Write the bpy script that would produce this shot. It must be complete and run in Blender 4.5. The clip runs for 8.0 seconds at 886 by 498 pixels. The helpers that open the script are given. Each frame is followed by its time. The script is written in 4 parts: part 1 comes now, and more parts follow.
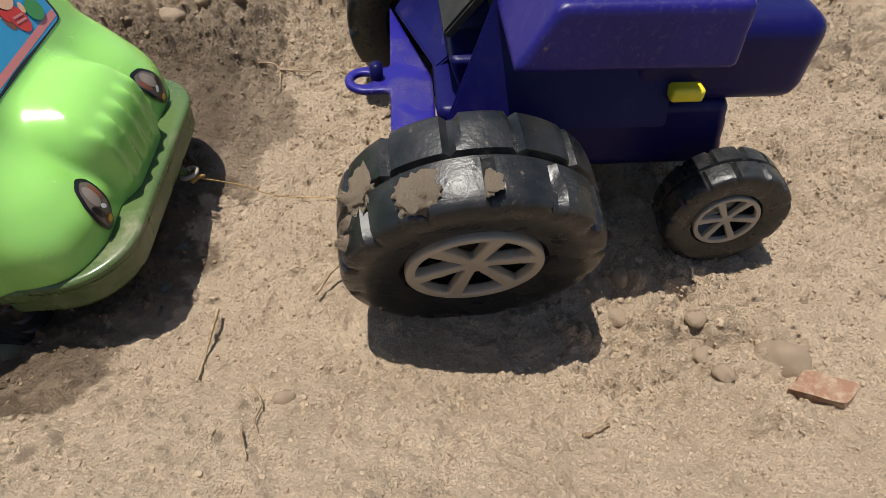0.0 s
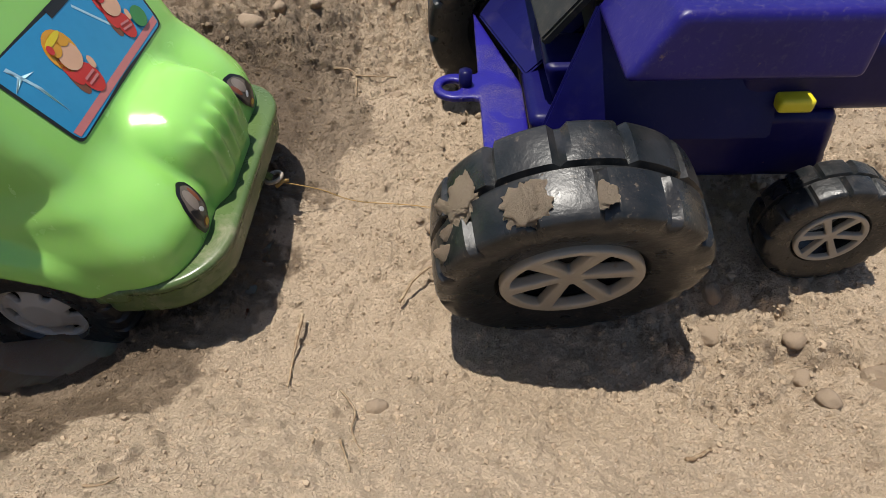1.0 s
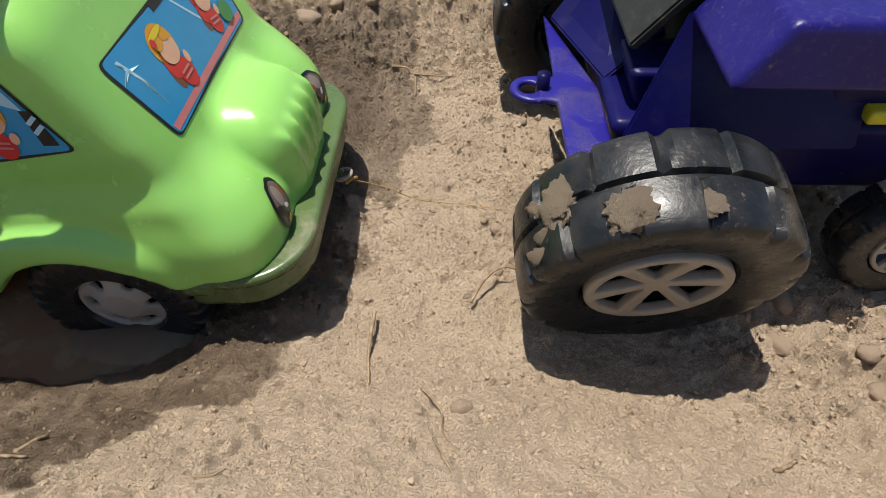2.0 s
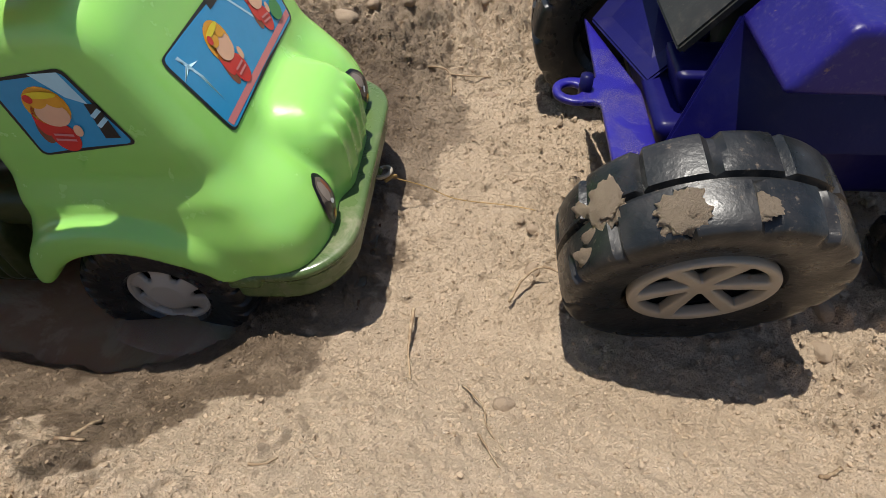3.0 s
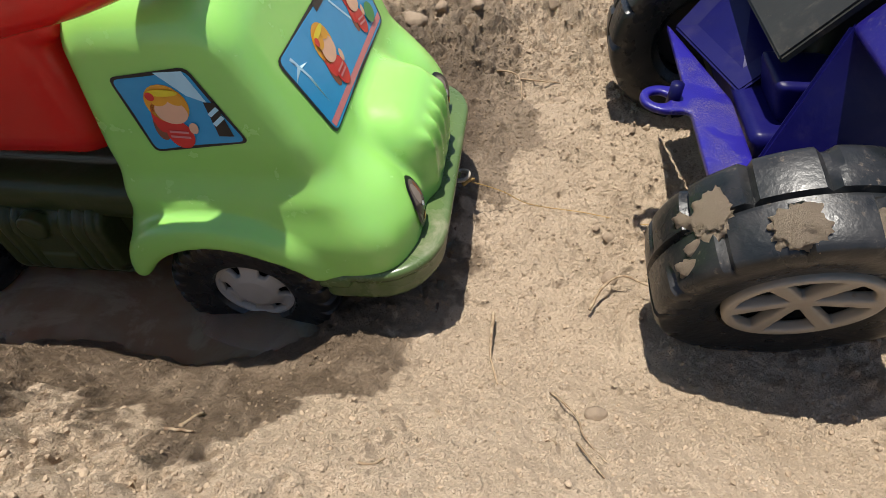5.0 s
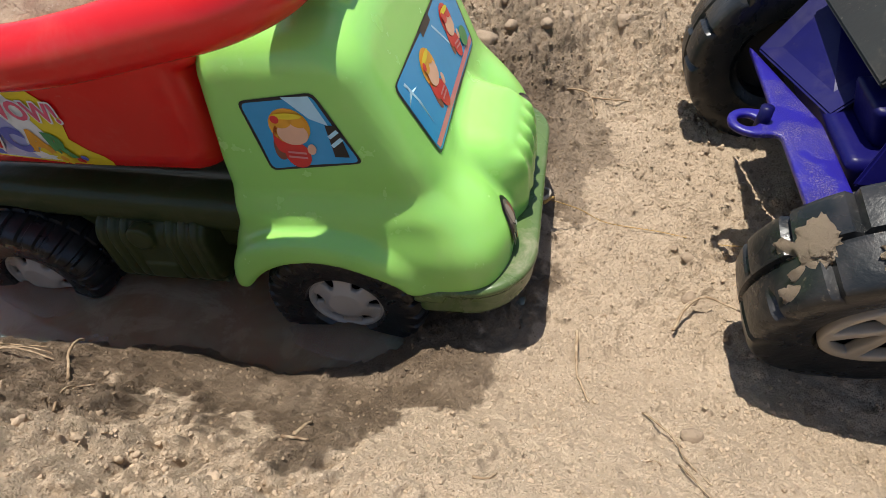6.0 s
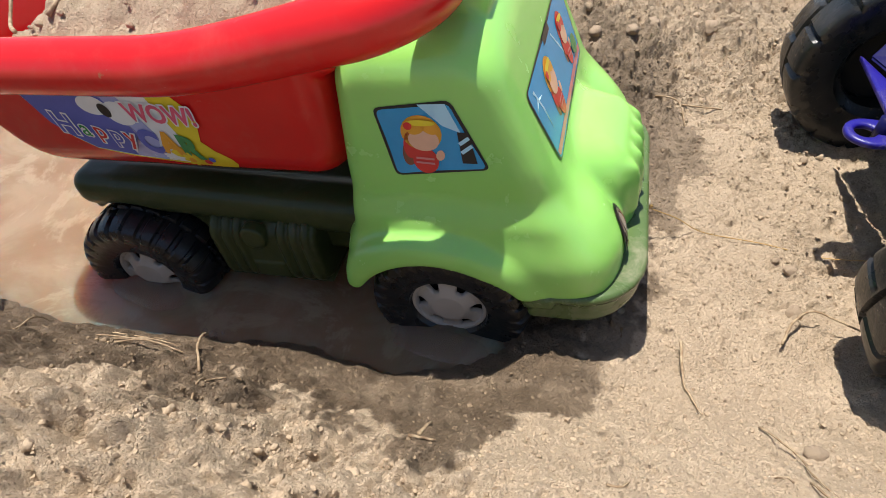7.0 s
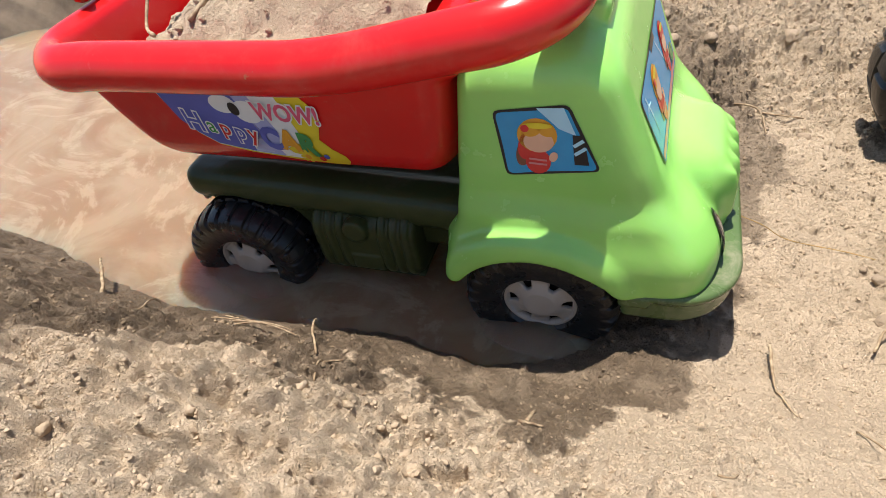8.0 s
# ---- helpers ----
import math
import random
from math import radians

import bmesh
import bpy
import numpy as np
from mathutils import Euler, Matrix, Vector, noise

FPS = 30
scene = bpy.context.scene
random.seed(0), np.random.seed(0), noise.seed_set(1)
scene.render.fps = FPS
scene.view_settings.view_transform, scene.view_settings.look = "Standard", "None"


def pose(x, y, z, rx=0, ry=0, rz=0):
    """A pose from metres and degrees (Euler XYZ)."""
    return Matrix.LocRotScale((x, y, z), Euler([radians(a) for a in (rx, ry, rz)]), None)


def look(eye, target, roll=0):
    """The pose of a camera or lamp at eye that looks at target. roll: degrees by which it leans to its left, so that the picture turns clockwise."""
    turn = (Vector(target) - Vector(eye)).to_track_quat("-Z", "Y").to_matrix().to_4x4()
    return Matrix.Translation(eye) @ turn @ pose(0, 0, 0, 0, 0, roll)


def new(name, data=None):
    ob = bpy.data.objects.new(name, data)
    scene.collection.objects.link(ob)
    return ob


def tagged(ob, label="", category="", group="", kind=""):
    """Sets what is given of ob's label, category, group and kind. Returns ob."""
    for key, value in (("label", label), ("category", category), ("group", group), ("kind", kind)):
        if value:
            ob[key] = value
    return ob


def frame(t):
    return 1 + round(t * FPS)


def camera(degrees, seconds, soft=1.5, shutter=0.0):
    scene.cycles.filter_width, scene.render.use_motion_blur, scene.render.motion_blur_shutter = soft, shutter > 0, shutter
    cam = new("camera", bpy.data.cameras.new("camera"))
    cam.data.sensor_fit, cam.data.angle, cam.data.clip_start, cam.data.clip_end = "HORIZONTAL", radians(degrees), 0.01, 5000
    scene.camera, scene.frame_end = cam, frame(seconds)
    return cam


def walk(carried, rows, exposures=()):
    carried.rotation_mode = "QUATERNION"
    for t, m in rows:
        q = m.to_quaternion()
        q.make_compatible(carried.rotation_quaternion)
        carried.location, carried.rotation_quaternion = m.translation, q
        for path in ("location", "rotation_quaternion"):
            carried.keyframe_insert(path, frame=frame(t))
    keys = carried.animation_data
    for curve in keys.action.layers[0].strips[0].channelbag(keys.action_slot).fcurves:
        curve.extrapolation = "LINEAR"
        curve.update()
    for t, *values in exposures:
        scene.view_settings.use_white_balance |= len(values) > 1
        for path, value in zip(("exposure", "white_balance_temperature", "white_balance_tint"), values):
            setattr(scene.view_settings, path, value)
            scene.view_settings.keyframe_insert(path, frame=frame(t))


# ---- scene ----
cam = camera(73.9, 8.0, soft=0.5)
PATH = [
    (0, (-0.015, 0.117, 0.251), (-0.002, 1.417, -1.269), 1.1),
    (0.5, (-0.032, 0.118, 0.251), (-0.047, 1.42, -1.267), 0.7),
    (1, (-0.04, 0.121, 0.249), (-0.152, 1.429, -1.26), -1.6),
    (1.5, (-0.059, 0.12, 0.251), (-0.19, 1.425, -1.259), -1.4),
    (2, (-0.073, 0.119, 0.251), (-0.212, 1.419, -1.262), -0.8),
    (3.5, (-0.091, 0.114, 0.252), (-0.307, 1.411, -1.255), -1.7),
    (4, (-0.1, 0.114, 0.251), (-0.325, 1.408, -1.258), -1.6),
    (5.5, (-0.126, 0.108, 0.257), (-0.441, 1.4, -1.236), -2.8),
    (6, (-0.143, 0.104, 0.262), (-0.514, 1.397, -1.219), -3.9),
    (6.5, (-0.16, 0.1, 0.264), (-0.59, 1.381, -1.21), -5.1),
    (7, (-0.176, 0.094, 0.267), (-0.668, 1.362, -1.199), -6.3),
    (7.5, (-0.187, 0.085, 0.271), (-0.737, 1.34, -1.186), -7.3),
    (8, (-0.202, 0.073, 0.277), (-0.806, 1.314, -1.17), -8.0),
]
walk(cam, [(t, look(eye, target, roll)) for t, eye, target, roll in PATH],
     exposures=[(0, 0.24), (2, 0.28), (4, 0.38), (5.5, 0.50), (6.5, 0.60), (8, 0.82)])

# ---- light ----
world = bpy.data.worlds.new("sky")
scene.world = world
world.use_nodes = True
SUN = Vector((-0.165, 0.095, 1.0)).normalized()
sky = world.node_tree.nodes.new("ShaderNodeTexSky")
sky.sky_type = 'NISHITA'
sky.sun_disc = False
sky.sun_elevation = math.asin(SUN.z)
sky.sun_rotation = math.atan2(SUN.x, SUN.y)
world.node_tree.links.new(sky.outputs[0], world.node_tree.nodes["Background"].inputs[0])
world.node_tree.nodes["Background"].inputs[1].default_value = 0.09
sun_data = bpy.data.lights.new("sun", "SUN")
sun_data.energy, sun_data.angle, sun_data.color = 5.0, radians(0.55), (1.0, 0.95, 0.87)
sun = new("sun", sun_data)
sun.matrix_world = look(SUN * 3, (0, 0, 0))


# ---- materials ----
class Nodes:
    """Small helper to wire a Principled material."""

    def __init__(self, name):
        self.mat = bpy.data.materials.new(name)
        self.mat.use_nodes = True
        self.tree = self.mat.node_tree
        self.bsdf = self.tree.nodes["Principled BSDF"]
        self.coord = self.tree.nodes.new("ShaderNodeTexCoord").outputs["Object"]

    def put(self, socket, value):
        if isinstance(value, (int, float)):
            socket.default_value = value
        elif isinstance(value, tuple):
            socket.default_value = (*value, 1.0) if len(value) == 3 else value
        else:
            self.tree.links.new(value, socket)

    def noise(self, scale, detail=4.0, rough=0.55, warp=0.0, coord=None):
        n = self.tree.nodes.new("ShaderNodeTexNoise")
        self.put(n.inputs["Vector"], coord or self.coord)
        n.inputs["Scale"].default_value, n.inputs["Detail"].default_value = scale, detail
        n.inputs["Roughness"].default_value, n.inputs["Distortion"].default_value = rough, warp
        return n.outputs["Fac"]

    def voronoi(self, scale):
        n = self.tree.nodes.new("ShaderNodeTexVoronoi")
        self.put(n.inputs["Vector"], self.coord)
        n.inputs["Scale"].default_value = scale
        return n.outputs["Distance"]

    def ramp(self, fac, lo, hi, a=0.0, b=1.0):
        n = self.tree.nodes.new("ShaderNodeMapRange")
        n.interpolation_type = 'SMOOTHSTEP'
        self.put(n.inputs["Value"], fac)
        for key, v in (("From Min", lo), ("From Max", hi), ("To Min", a), ("To Max", b)):
            n.inputs[key].default_value = v
        return n.outputs["Result"]

    def math(self, op, a, b):
        n = self.tree.nodes.new("ShaderNodeMath")
        n.operation = op
        self.put(n.inputs[0], a), self.put(n.inputs[1], b)
        return n.outputs[0]

    def mix(self, fac, a, b):
        n = self.tree.nodes.new("ShaderNodeMix")
        n.data_type = 'RGBA'
        self.put(n.inputs["Factor"], fac), self.put(n.inputs["A"], a), self.put(n.inputs["B"], b)
        return n.outputs["Result"]

    def attr(self, name):
        n = self.tree.nodes.new("ShaderNodeAttribute")
        n.attribute_name = name
        return n.outputs["Fac"]

    def island(self):
        return self.tree.nodes.new("ShaderNodeNewGeometry").outputs["Random Per Island"]

    def bump(self, height, distance, strength=1.0, normal=None):
        n = self.tree.nodes.new("ShaderNodeBump")
        n.inputs["Distance"].default_value, n.inputs["Strength"].default_value = distance, strength
        self.put(n.inputs["Height"], height)
        if normal:
            self.put(n.inputs["Normal"], normal)
        return n.outputs[0]

    def done(self, color, rough=0.5, normal=None, metal=0.0, ior=1.45):
        self.put(self.bsdf.inputs["Base Color"], color)
        self.put(self.bsdf.inputs["Roughness"], rough)
        self.put(self.bsdf.inputs["Metallic"], metal)
        self.bsdf.inputs["IOR"].default_value = ior
        if normal:
            self.put(self.bsdf.inputs["Normal"], normal)
        return self.mat


SAND_A, SAND_B = (0.58, 0.446, 0.314), (0.49, 0.373, 0.258)
WET_A, WET_B = (0.185, 0.130, 0.082), (0.120, 0.082, 0.050)


def sand_material(name, wet):
    m = Nodes(name)
    grain = m.noise(1000, 3, 0.75)
    dots = m.noise(2400, 2, 0.6)
    mid = m.noise(330, 4, 0.7)
    blot = m.noise(26, 5, 0.6)
    dry = m.mix(m.ramp(blot, 0.32, 0.7), SAND_A, SAND_B)
    dry = m.mix(m.ramp(mid, 0.45, 0.80, 0, 0.45), dry, (0.37, 0.275, 0.185))
    dry = m.mix(m.ramp(grain, 0.52, 0.70, 0, 0.65), dry, (0.70, 0.56, 0.41))
    dry = m.mix(m.ramp(dots, 0.59, 0.70, 0, 0.75), dry, (0.15, 0.105, 0.07))
    dry = m.mix(m.ramp(m.noise(1300, 1, 0.5), 0.74, 0.78, 0, 0.9), dry, (0.85, 0.80, 0.72))
    damp = m.mix(m.ramp(m.noise(60, 4), 0.35, 0.65), WET_A, WET_B)
    damp = m.mix(m.ramp(dots, 0.60, 0.74, 0, 0.7), damp, (0.27, 0.20, 0.14))
    damp = m.mix(m.ramp(grain, 0.62, 0.77, 0, 0.6), damp, (0.08, 0.055, 0.035))
    if wet:
        w = m.attr("wet")
        color, rough = m.mix(w, dry, damp), m.ramp(w, 0, 1, 0.95, 0.62)
    else:
        color, rough = dry, 0.95
    b = m.bump(m.noise(150, 4, 0.68), 0.007, 0.85)
    b = m.bump(mid, 0.0045, 0.85, b)
    return m.done(color, rough, m.bump(grain, 0.0016, 1.0, b))


def plastic(name, base, dark, rough=0.3, dust=0.25, scale=40.0, fuzz=0.00012, glow=0.0, gloss=0.5):
    """Moulded plastic with a slightly uneven skin, scuffs and clinging dust."""
    m = Nodes(name)
    color = m.mix(m.ramp(m.noise(18, 3), 0.35, 0.7), base, dark)
    specks = m.math('MULTIPLY', m.ramp(m.noise(scale * 9, 4, 0.65), 0.6, 0.72), m.ramp(m.noise(scale, 3), 0.45, 0.65))
    haze = m.ramp(m.noise(scale * 0.9, 6, 0.7, 0.4), 0.5, 0.78)
    film = m.math('MULTIPLY', m.math('MAXIMUM', specks, haze), dust)
    color = m.mix(film, color, (0.42, 0.34, 0.26))
    color = m.mix(m.ramp(m.noise(85, 4, 0.65), 0.70, 0.77, 0, 0.55), color, (0.26, 0.17, 0.09))
    r = m.math('ADD', m.ramp(m.noise(70, 4), 0.3, 0.8, rough - 0.03, rough + 0.05), m.math('MULTIPLY', film, 0.5))
    m.bsdf.inputs["Specular IOR Level"].default_value = gloss
    if glow:
        m.bsdf.inputs["Subsurface Weight"].default_value = glow
        m.bsdf.inputs["Subsurface Radius"].default_value = (0.005, 0.008, 0.003)
        m.bsdf.inputs["Subsurface Scale"].default_value = 0.8
    return m.done(color, r, m.bump(m.noise(120, 4), fuzz * 6, 0.35))


def sandy_plastic(name, base, dark):
    """Plastic with loose sand grains lying on it in patches."""
    m = Nodes(name)
    color = m.mix(m.ramp(m.noise(30, 3), 0.35, 0.7), base, dark)
    grains = m.math('MULTIPLY', m.ramp(m.noise(1500, 2, 0.6), 0.50, 0.60), m.ramp(m.noise(42, 5, 0.65, 0.6), 0.46, 0.62, 0.05, 1.0))
    return m.done(m.mix(m.math('MULTIPLY', grains, 0.5), color, (0.36, 0.30, 0.26)), m.ramp(grains, 0, 1, 0.36, 0.9), m.bump(grains, 0.0005, 0.8))


def plain(name, base, rough=0.45, vary=0.15):
    m = Nodes(name)
    dark = tuple(c * (1 - vary) for c in base)
    return m.done(m.mix(m.noise(150, 3), base, dark), rough, m.bump(m.noise(400, 2), 0.0002, 0.3))


def rubber(name, dust):
    m = Nodes(name)
    color = m.mix(m.ramp(m.noise(90, 4), 0.3, 0.7), (0.008, 0.010, 0.011), (0.022, 0.021, 0.021))
    mask = m.math('MULTIPLY', m.ramp(m.noise(420, 5, 0.7), 0.56, 0.7), m.ramp(m.noise(42, 4), 0.44, 0.66))
    color = m.mix(m.math('MULTIPLY', mask, dust), color, (0.30, 0.23, 0.165))
    return m.done(color, m.ramp(m.noise(60, 3), 0.3, 0.7, 0.14 + 0.20 * dust, 0.34 + 0.20 * dust), m.bump(m.noise(300, 4, 0.6), 0.0006, 0.5))


def water_material():
    m = Nodes("muddy_water")
    swirl = m.noise(7, 6, 0.6, 2.6)
    color = m.mix(m.ramp(swirl, 0.35, 0.65), (0.27, 0.190, 0.124), (0.22, 0.138, 0.084))
    color = m.mix(m.ramp(m.noise(9, 7, 0.66, 4.5), 0.50, 0.62, 0, 0.45), color, (0.36, 0.280, 0.195))
    m.bsdf.inputs["Subsurface Weight"].default_value = 1.0
    m.bsdf.inputs["Subsurface Radius"].default_value = (0.060, 0.026, 0.014)
    m.bsdf.inputs["Subsurface Scale"].default_value = 2.0
    return m.done(color, 0.045, m.bump(m.noise(14, 3, 0.5, 1.0), 0.0012, 0.35), 0.0, 1.333)


def straw_material():
    m = Nodes("dry_straw")
    color = m.mix(m.island(), (0.31, 0.215, 0.125), (0.14, 0.088, 0.05))
    return m.done(m.mix(m.ramp(m.noise(300, 4), 0.4, 0.7, 0, 0.6), color, (0.50, 0.40, 0.26)), 0.8, m.bump(m.noise(900, 3), 0.0004, 0.6))


def stone_material():
    m = Nodes("dusty_stone")
    color = m.mix(m.ramp(m.noise(80, 3), 0.3, 0.7), (0.38, 0.285, 0.195), (0.29, 0.215, 0.15))
    color = m.mix(m.ramp(m.noise(260, 5, 0.7), 0.45, 0.7, 0, 0.7), color, (0.50, 0.38, 0.265))
    return m.done(color, 0.9, m.bump(m.noise(600, 4, 0.7), 0.0012, 0.7))


SAND, SAND_DRY = sand_material("sand_ground", True), sand_material("dry_sand", False)
WATER, STRAW, STONE = water_material(), straw_material(), stone_material()
GREEN = plastic("lime_green_plastic", (0.285, 0.60, 0.130), (0.268, 0.57, 0.118), 0.24, 0.06, 45, fuzz=0.00003, glow=0.2, gloss=0.8)
RED = plastic("red_plastic", (0.56, 0.009, 0.009), (0.52, 0.007, 0.008), 0.22, 0.07, 32, fuzz=0.00004, gloss=0.6)
OLIVE = plastic("dark_green_plastic", (0.046, 0.058, 0.019), (0.034, 0.044, 0.014), 0.32, 0.10, 40, gloss=0.3)
BUMPER = plastic("bumper_green_plastic", (0.085, 0.135, 0.045), (0.065, 0.105, 0.034), 0.28, 0.42, 40)
# the tractor's blue, darkened: shade over its inner panels is put into the colour
BLUE_SHADED = plastic("dusty_shaded_blue_plastic", (0.0045, 0.0038, 0.068), (0.003, 0.0026, 0.048), 0.40, 0.03, 55, gloss=0.25)
BLUE_SANDY = sandy_plastic("sandy_hitch_plastic", (0.012, 0.008, 0.20), (0.009, 0.005, 0.15))
BLUE_DUSTY = plastic("sandy_blue_plastic", (0.012, 0.007, 0.135), (0.008, 0.005, 0.10), 0.42, 0.10, 420, gloss=0.4)
BLACK_PLASTIC = plastic("black_plastic", (0.014, 0.015, 0.013), (0.010, 0.010, 0.009), 0.62, 0.12, 60)
TYRE_WET, TYRE_DUSTY = rubber("wet_black_rubber", 0.3), rubber("dusty_black_rubber", 0.45)
RIM = plastic("dirty_white_plastic", (0.42, 0.40, 0.365), (0.35, 0.33, 0.295), 0.35, 0.55, 70)
RIM_BEIGE = plastic("beige_grey_plastic", (0.37, 0.325, 0.26), (0.31, 0.27, 0.21), 0.42, 0.3, 60)
# near-black colour standing in for the shade inside the wheels
HOLE_SHADE = plain("painted_hole_shade", (0.012, 0.011, 0.010), 0.7)
INK = plain("black_print", (0.012, 0.012, 0.014), 0.3)
P_BLUE = plain("sky_blue_print", (0.03, 0.29, 0.55), 0.22)
P_PALE = plain("pale_blue_print", (0.40, 0.66, 0.78), 0.22)
P_NAVY = plain("violet_blue_print", (0.10, 0.12, 0.42), 0.25)
P_YELLOW = plain("yellow_print", (0.75, 0.58, 0.03), 0.25)
P_ORANGE = plain("orange_print", (0.72, 0.33, 0.03), 0.25)
P_SKIN = plain("peach_print", (0.74, 0.42, 0.27), 0.25)
P_RED = plain("red_print", (0.60, 0.035, 0.03), 0.25)
P_PINK = plain("pink_print", (0.62, 0.20, 0.20), 0.25)
P_ROSE = plain("rose_print", (0.66, 0.10, 0.17), 0.25)
P_LILAC = plain("lilac_print", (0.36, 0.38, 0.62), 0.25)
P_WHITE = plain("white_print", (0.75, 0.75, 0.73), 0.25)
P_GREEN = plain("green_print", (0.05, 0.25, 0.07), 0.25)
P_BROWN = plain("brown_print", (0.20, 0.07, 0.04), 0.25)
P_GREY = plain("lamp_print", (0.17, 0.14, 0.115), 0.25, 0.6)
P_LENS = plain("grey_lens_print", (0.30, 0.25, 0.21), 0.2, 0.5)
STRING = plain("ochre_thread", (0.42, 0.27, 0.09), 0.8)
YELLOW = plastic("yellow_plastic", (0.72, 0.62, 0.03), (0.66, 0.55, 0.02), 0.35, 0.1, 40)


# ---- mesh helpers ----
def mesh_from(name, verts, faces, materials, smooth=True, index=None):
    me = bpy.data.meshes.new(name)
    me.from_pydata([tuple(v) for v in verts], [], [tuple(int(i) for i in f) for f in faces])
    for m in materials if isinstance(materials, (list, tuple)) else [materials]:
        me.materials.append(m)
    if index is not None:
        me.polygons.foreach_set("material_index", np.asarray(index, dtype=np.int32))
    me.polygons.foreach_set("use_smooth", np.full(len(me.polygons), smooth))
    me.update()
    return me


def part(name, me, parent=None, label="", m=None):
    ob = new(name, me)
    if parent is not None:
        ob.parent = parent
    if m is not None:
        ob.matrix_basis = m
    return tagged(ob, label)


def thing(name, m, label, category, group=""):
    return tagged(part(name, None, None, "", m), label, category, group)


def nets(f, lo, hi, h):
    """A smooth skin round the inside of the field f (negative inside), by surface nets."""
    axes = [np.arange(a, b + h, h) for a, b in zip(lo, hi)]
    X, Y, Z = np.meshgrid(*axes, indexing="ij")
    v = f(X, Y, Z)
    s = v < 0
    n = [len(a) - 1 for a in axes]
    total, count = np.zeros((*n, 3)), np.zeros(n)
    corners = [(i, j, k) for i in (0, 1) for j in (0, 1) for k in (0, 1)]

    def sub(a, c):
        return a[c[0]:c[0] + n[0], c[1]:c[1] + n[1], c[2]:c[2] + n[2]]

    for c in corners:
        for d in range(3):
            if c[d]:
                continue
            e = list(c)
            e[d] = 1
            a, b = sub(v, c), sub(v, e)
            cross = (a < 0) != (b < 0)
            t = np.where(cross, a / np.where(cross, a - b, 1), 0)
            for q in range(3):
                total[..., q] += np.where(cross, c[q] + (t if q == d else 0), 0)
            count += cross
    live = count > 0
    ids = np.full(n, -1)
    ids[live] = np.arange(live.sum())
    at = np.argwhere(live)
    verts = np.array([a[0] for a in axes]) + (at + total[live] / count[live][:, None]) * h
    quads = []
    for d in range(3):
        u, w = (d + 1) % 3, (d + 2) % 3
        a = [slice(1, -1)] * 3
        b = [slice(1, -1)] * 3
        a[d], b[d] = slice(0, -1), slice(1, None)
        sa, sb = s[tuple(a)], s[tuple(b)]
        for flip, mask in ((False, sa & ~sb), (True, ~sa & sb)):
            p = np.argwhere(mask)
            p[:, u] += 1
            p[:, w] += 1
            loop = []
            for du, dw in ((-1, -1), (0, -1), (0, 0), (-1, 0)):
                q = p.copy()
                q[:, u] += du
                q[:, w] += dw
                loop.append(ids[q[:, 0], q[:, 1], q[:, 2]])
            quads.append(np.stack(loop[::-1] if flip else loop, 1))
    return verts, np.concatenate(quads)


def smin(a, b, k):
    h = np.clip(0.5 + 0.5 * (b - a) / k, 0, 1)
    return b + (a - b) * h - k * h * (1 - h)


def smax(a, b, k):
    return -smin(-a, -b, k)


def rbox(X, Y, Z, c, half, r):
    q = [np.abs(A - o) - (s - r) for A, o, s in zip((X, Y, Z), c, half)]
    out = np.sqrt(sum(np.maximum(a, 0) ** 2 for a in q))
    return out + np.minimum(np.maximum(np.maximum(q[0], q[1]), q[2]), 0) - r


def rect(X, Y, c, half, r):
    q = [np.abs(A - o) - (s - r) for A, o, s in zip((X, Y), c, half)]
    return np.sqrt(np.maximum(q[0], 0) ** 2 + np.maximum(q[1], 0) ** 2) + np.minimum(np.maximum(q[0], q[1]), 0) - r


def capsule(X, Y, Z, a, b, r):
    d = np.subtract(b, a)
    t = np.clip(((X - a[0]) * d[0] + (Y - a[1]) * d[1] + (Z - a[2]) * d[2]) / (d @ d), 0, 1)
    return np.sqrt((X - a[0] - t * d[0]) ** 2 + (Y - a[1] - t * d[1]) ** 2 + (Z - a[2] - t * d[2]) ** 2) - r


def trace(f, start, way, steps=70):
    """Where rays from the points start along way first meet the skin of f."""
    p = np.array(start, float)
    w = np.array(way, float) / np.linalg.norm(way)
    for _ in range(steps):
        p += w * np.clip(f(p[:, 0], p[:, 1], p[:, 2]), -0.01, 0.02)[:, None] * 0.7
    return p


def tube(path, radius, sides=6, taper=0.6, wobble=0.0, rng=None):
    """Vertices and faces of a bent stalk along path."""
    P = [Vector(p) for p in path]
    verts, faces = [], []
    for i, p in enumerate(P):
        d = (P[min(i + 1, len(P) - 1)] - P[max(i - 1, 0)]).normalized()
        side = d.cross(Vector((0.3, 0.1, 1))).normalized()
        up = side.cross(d)
        r = radius * (1 - (1 - taper) * i / (len(P) - 1)) * (1 + (rng.uniform(-wobble, wobble) if rng else 0))
        for k in range(sides):
            a = 2 * math.pi * k / sides
            verts.append(p + (side * math.cos(a) + up * math.sin(a)) * r)
        if i:
            for k in range(sides):
                a, b = (i - 1) * sides + k, (i - 1) * sides + (k + 1) % sides
                faces.append((a, b, b + sides, a + sides))
    faces.append(tuple(range(sides))[::-1])
    faces.append(tuple(range((len(P) - 1) * sides, len(P) * sides)))
    return verts, faces


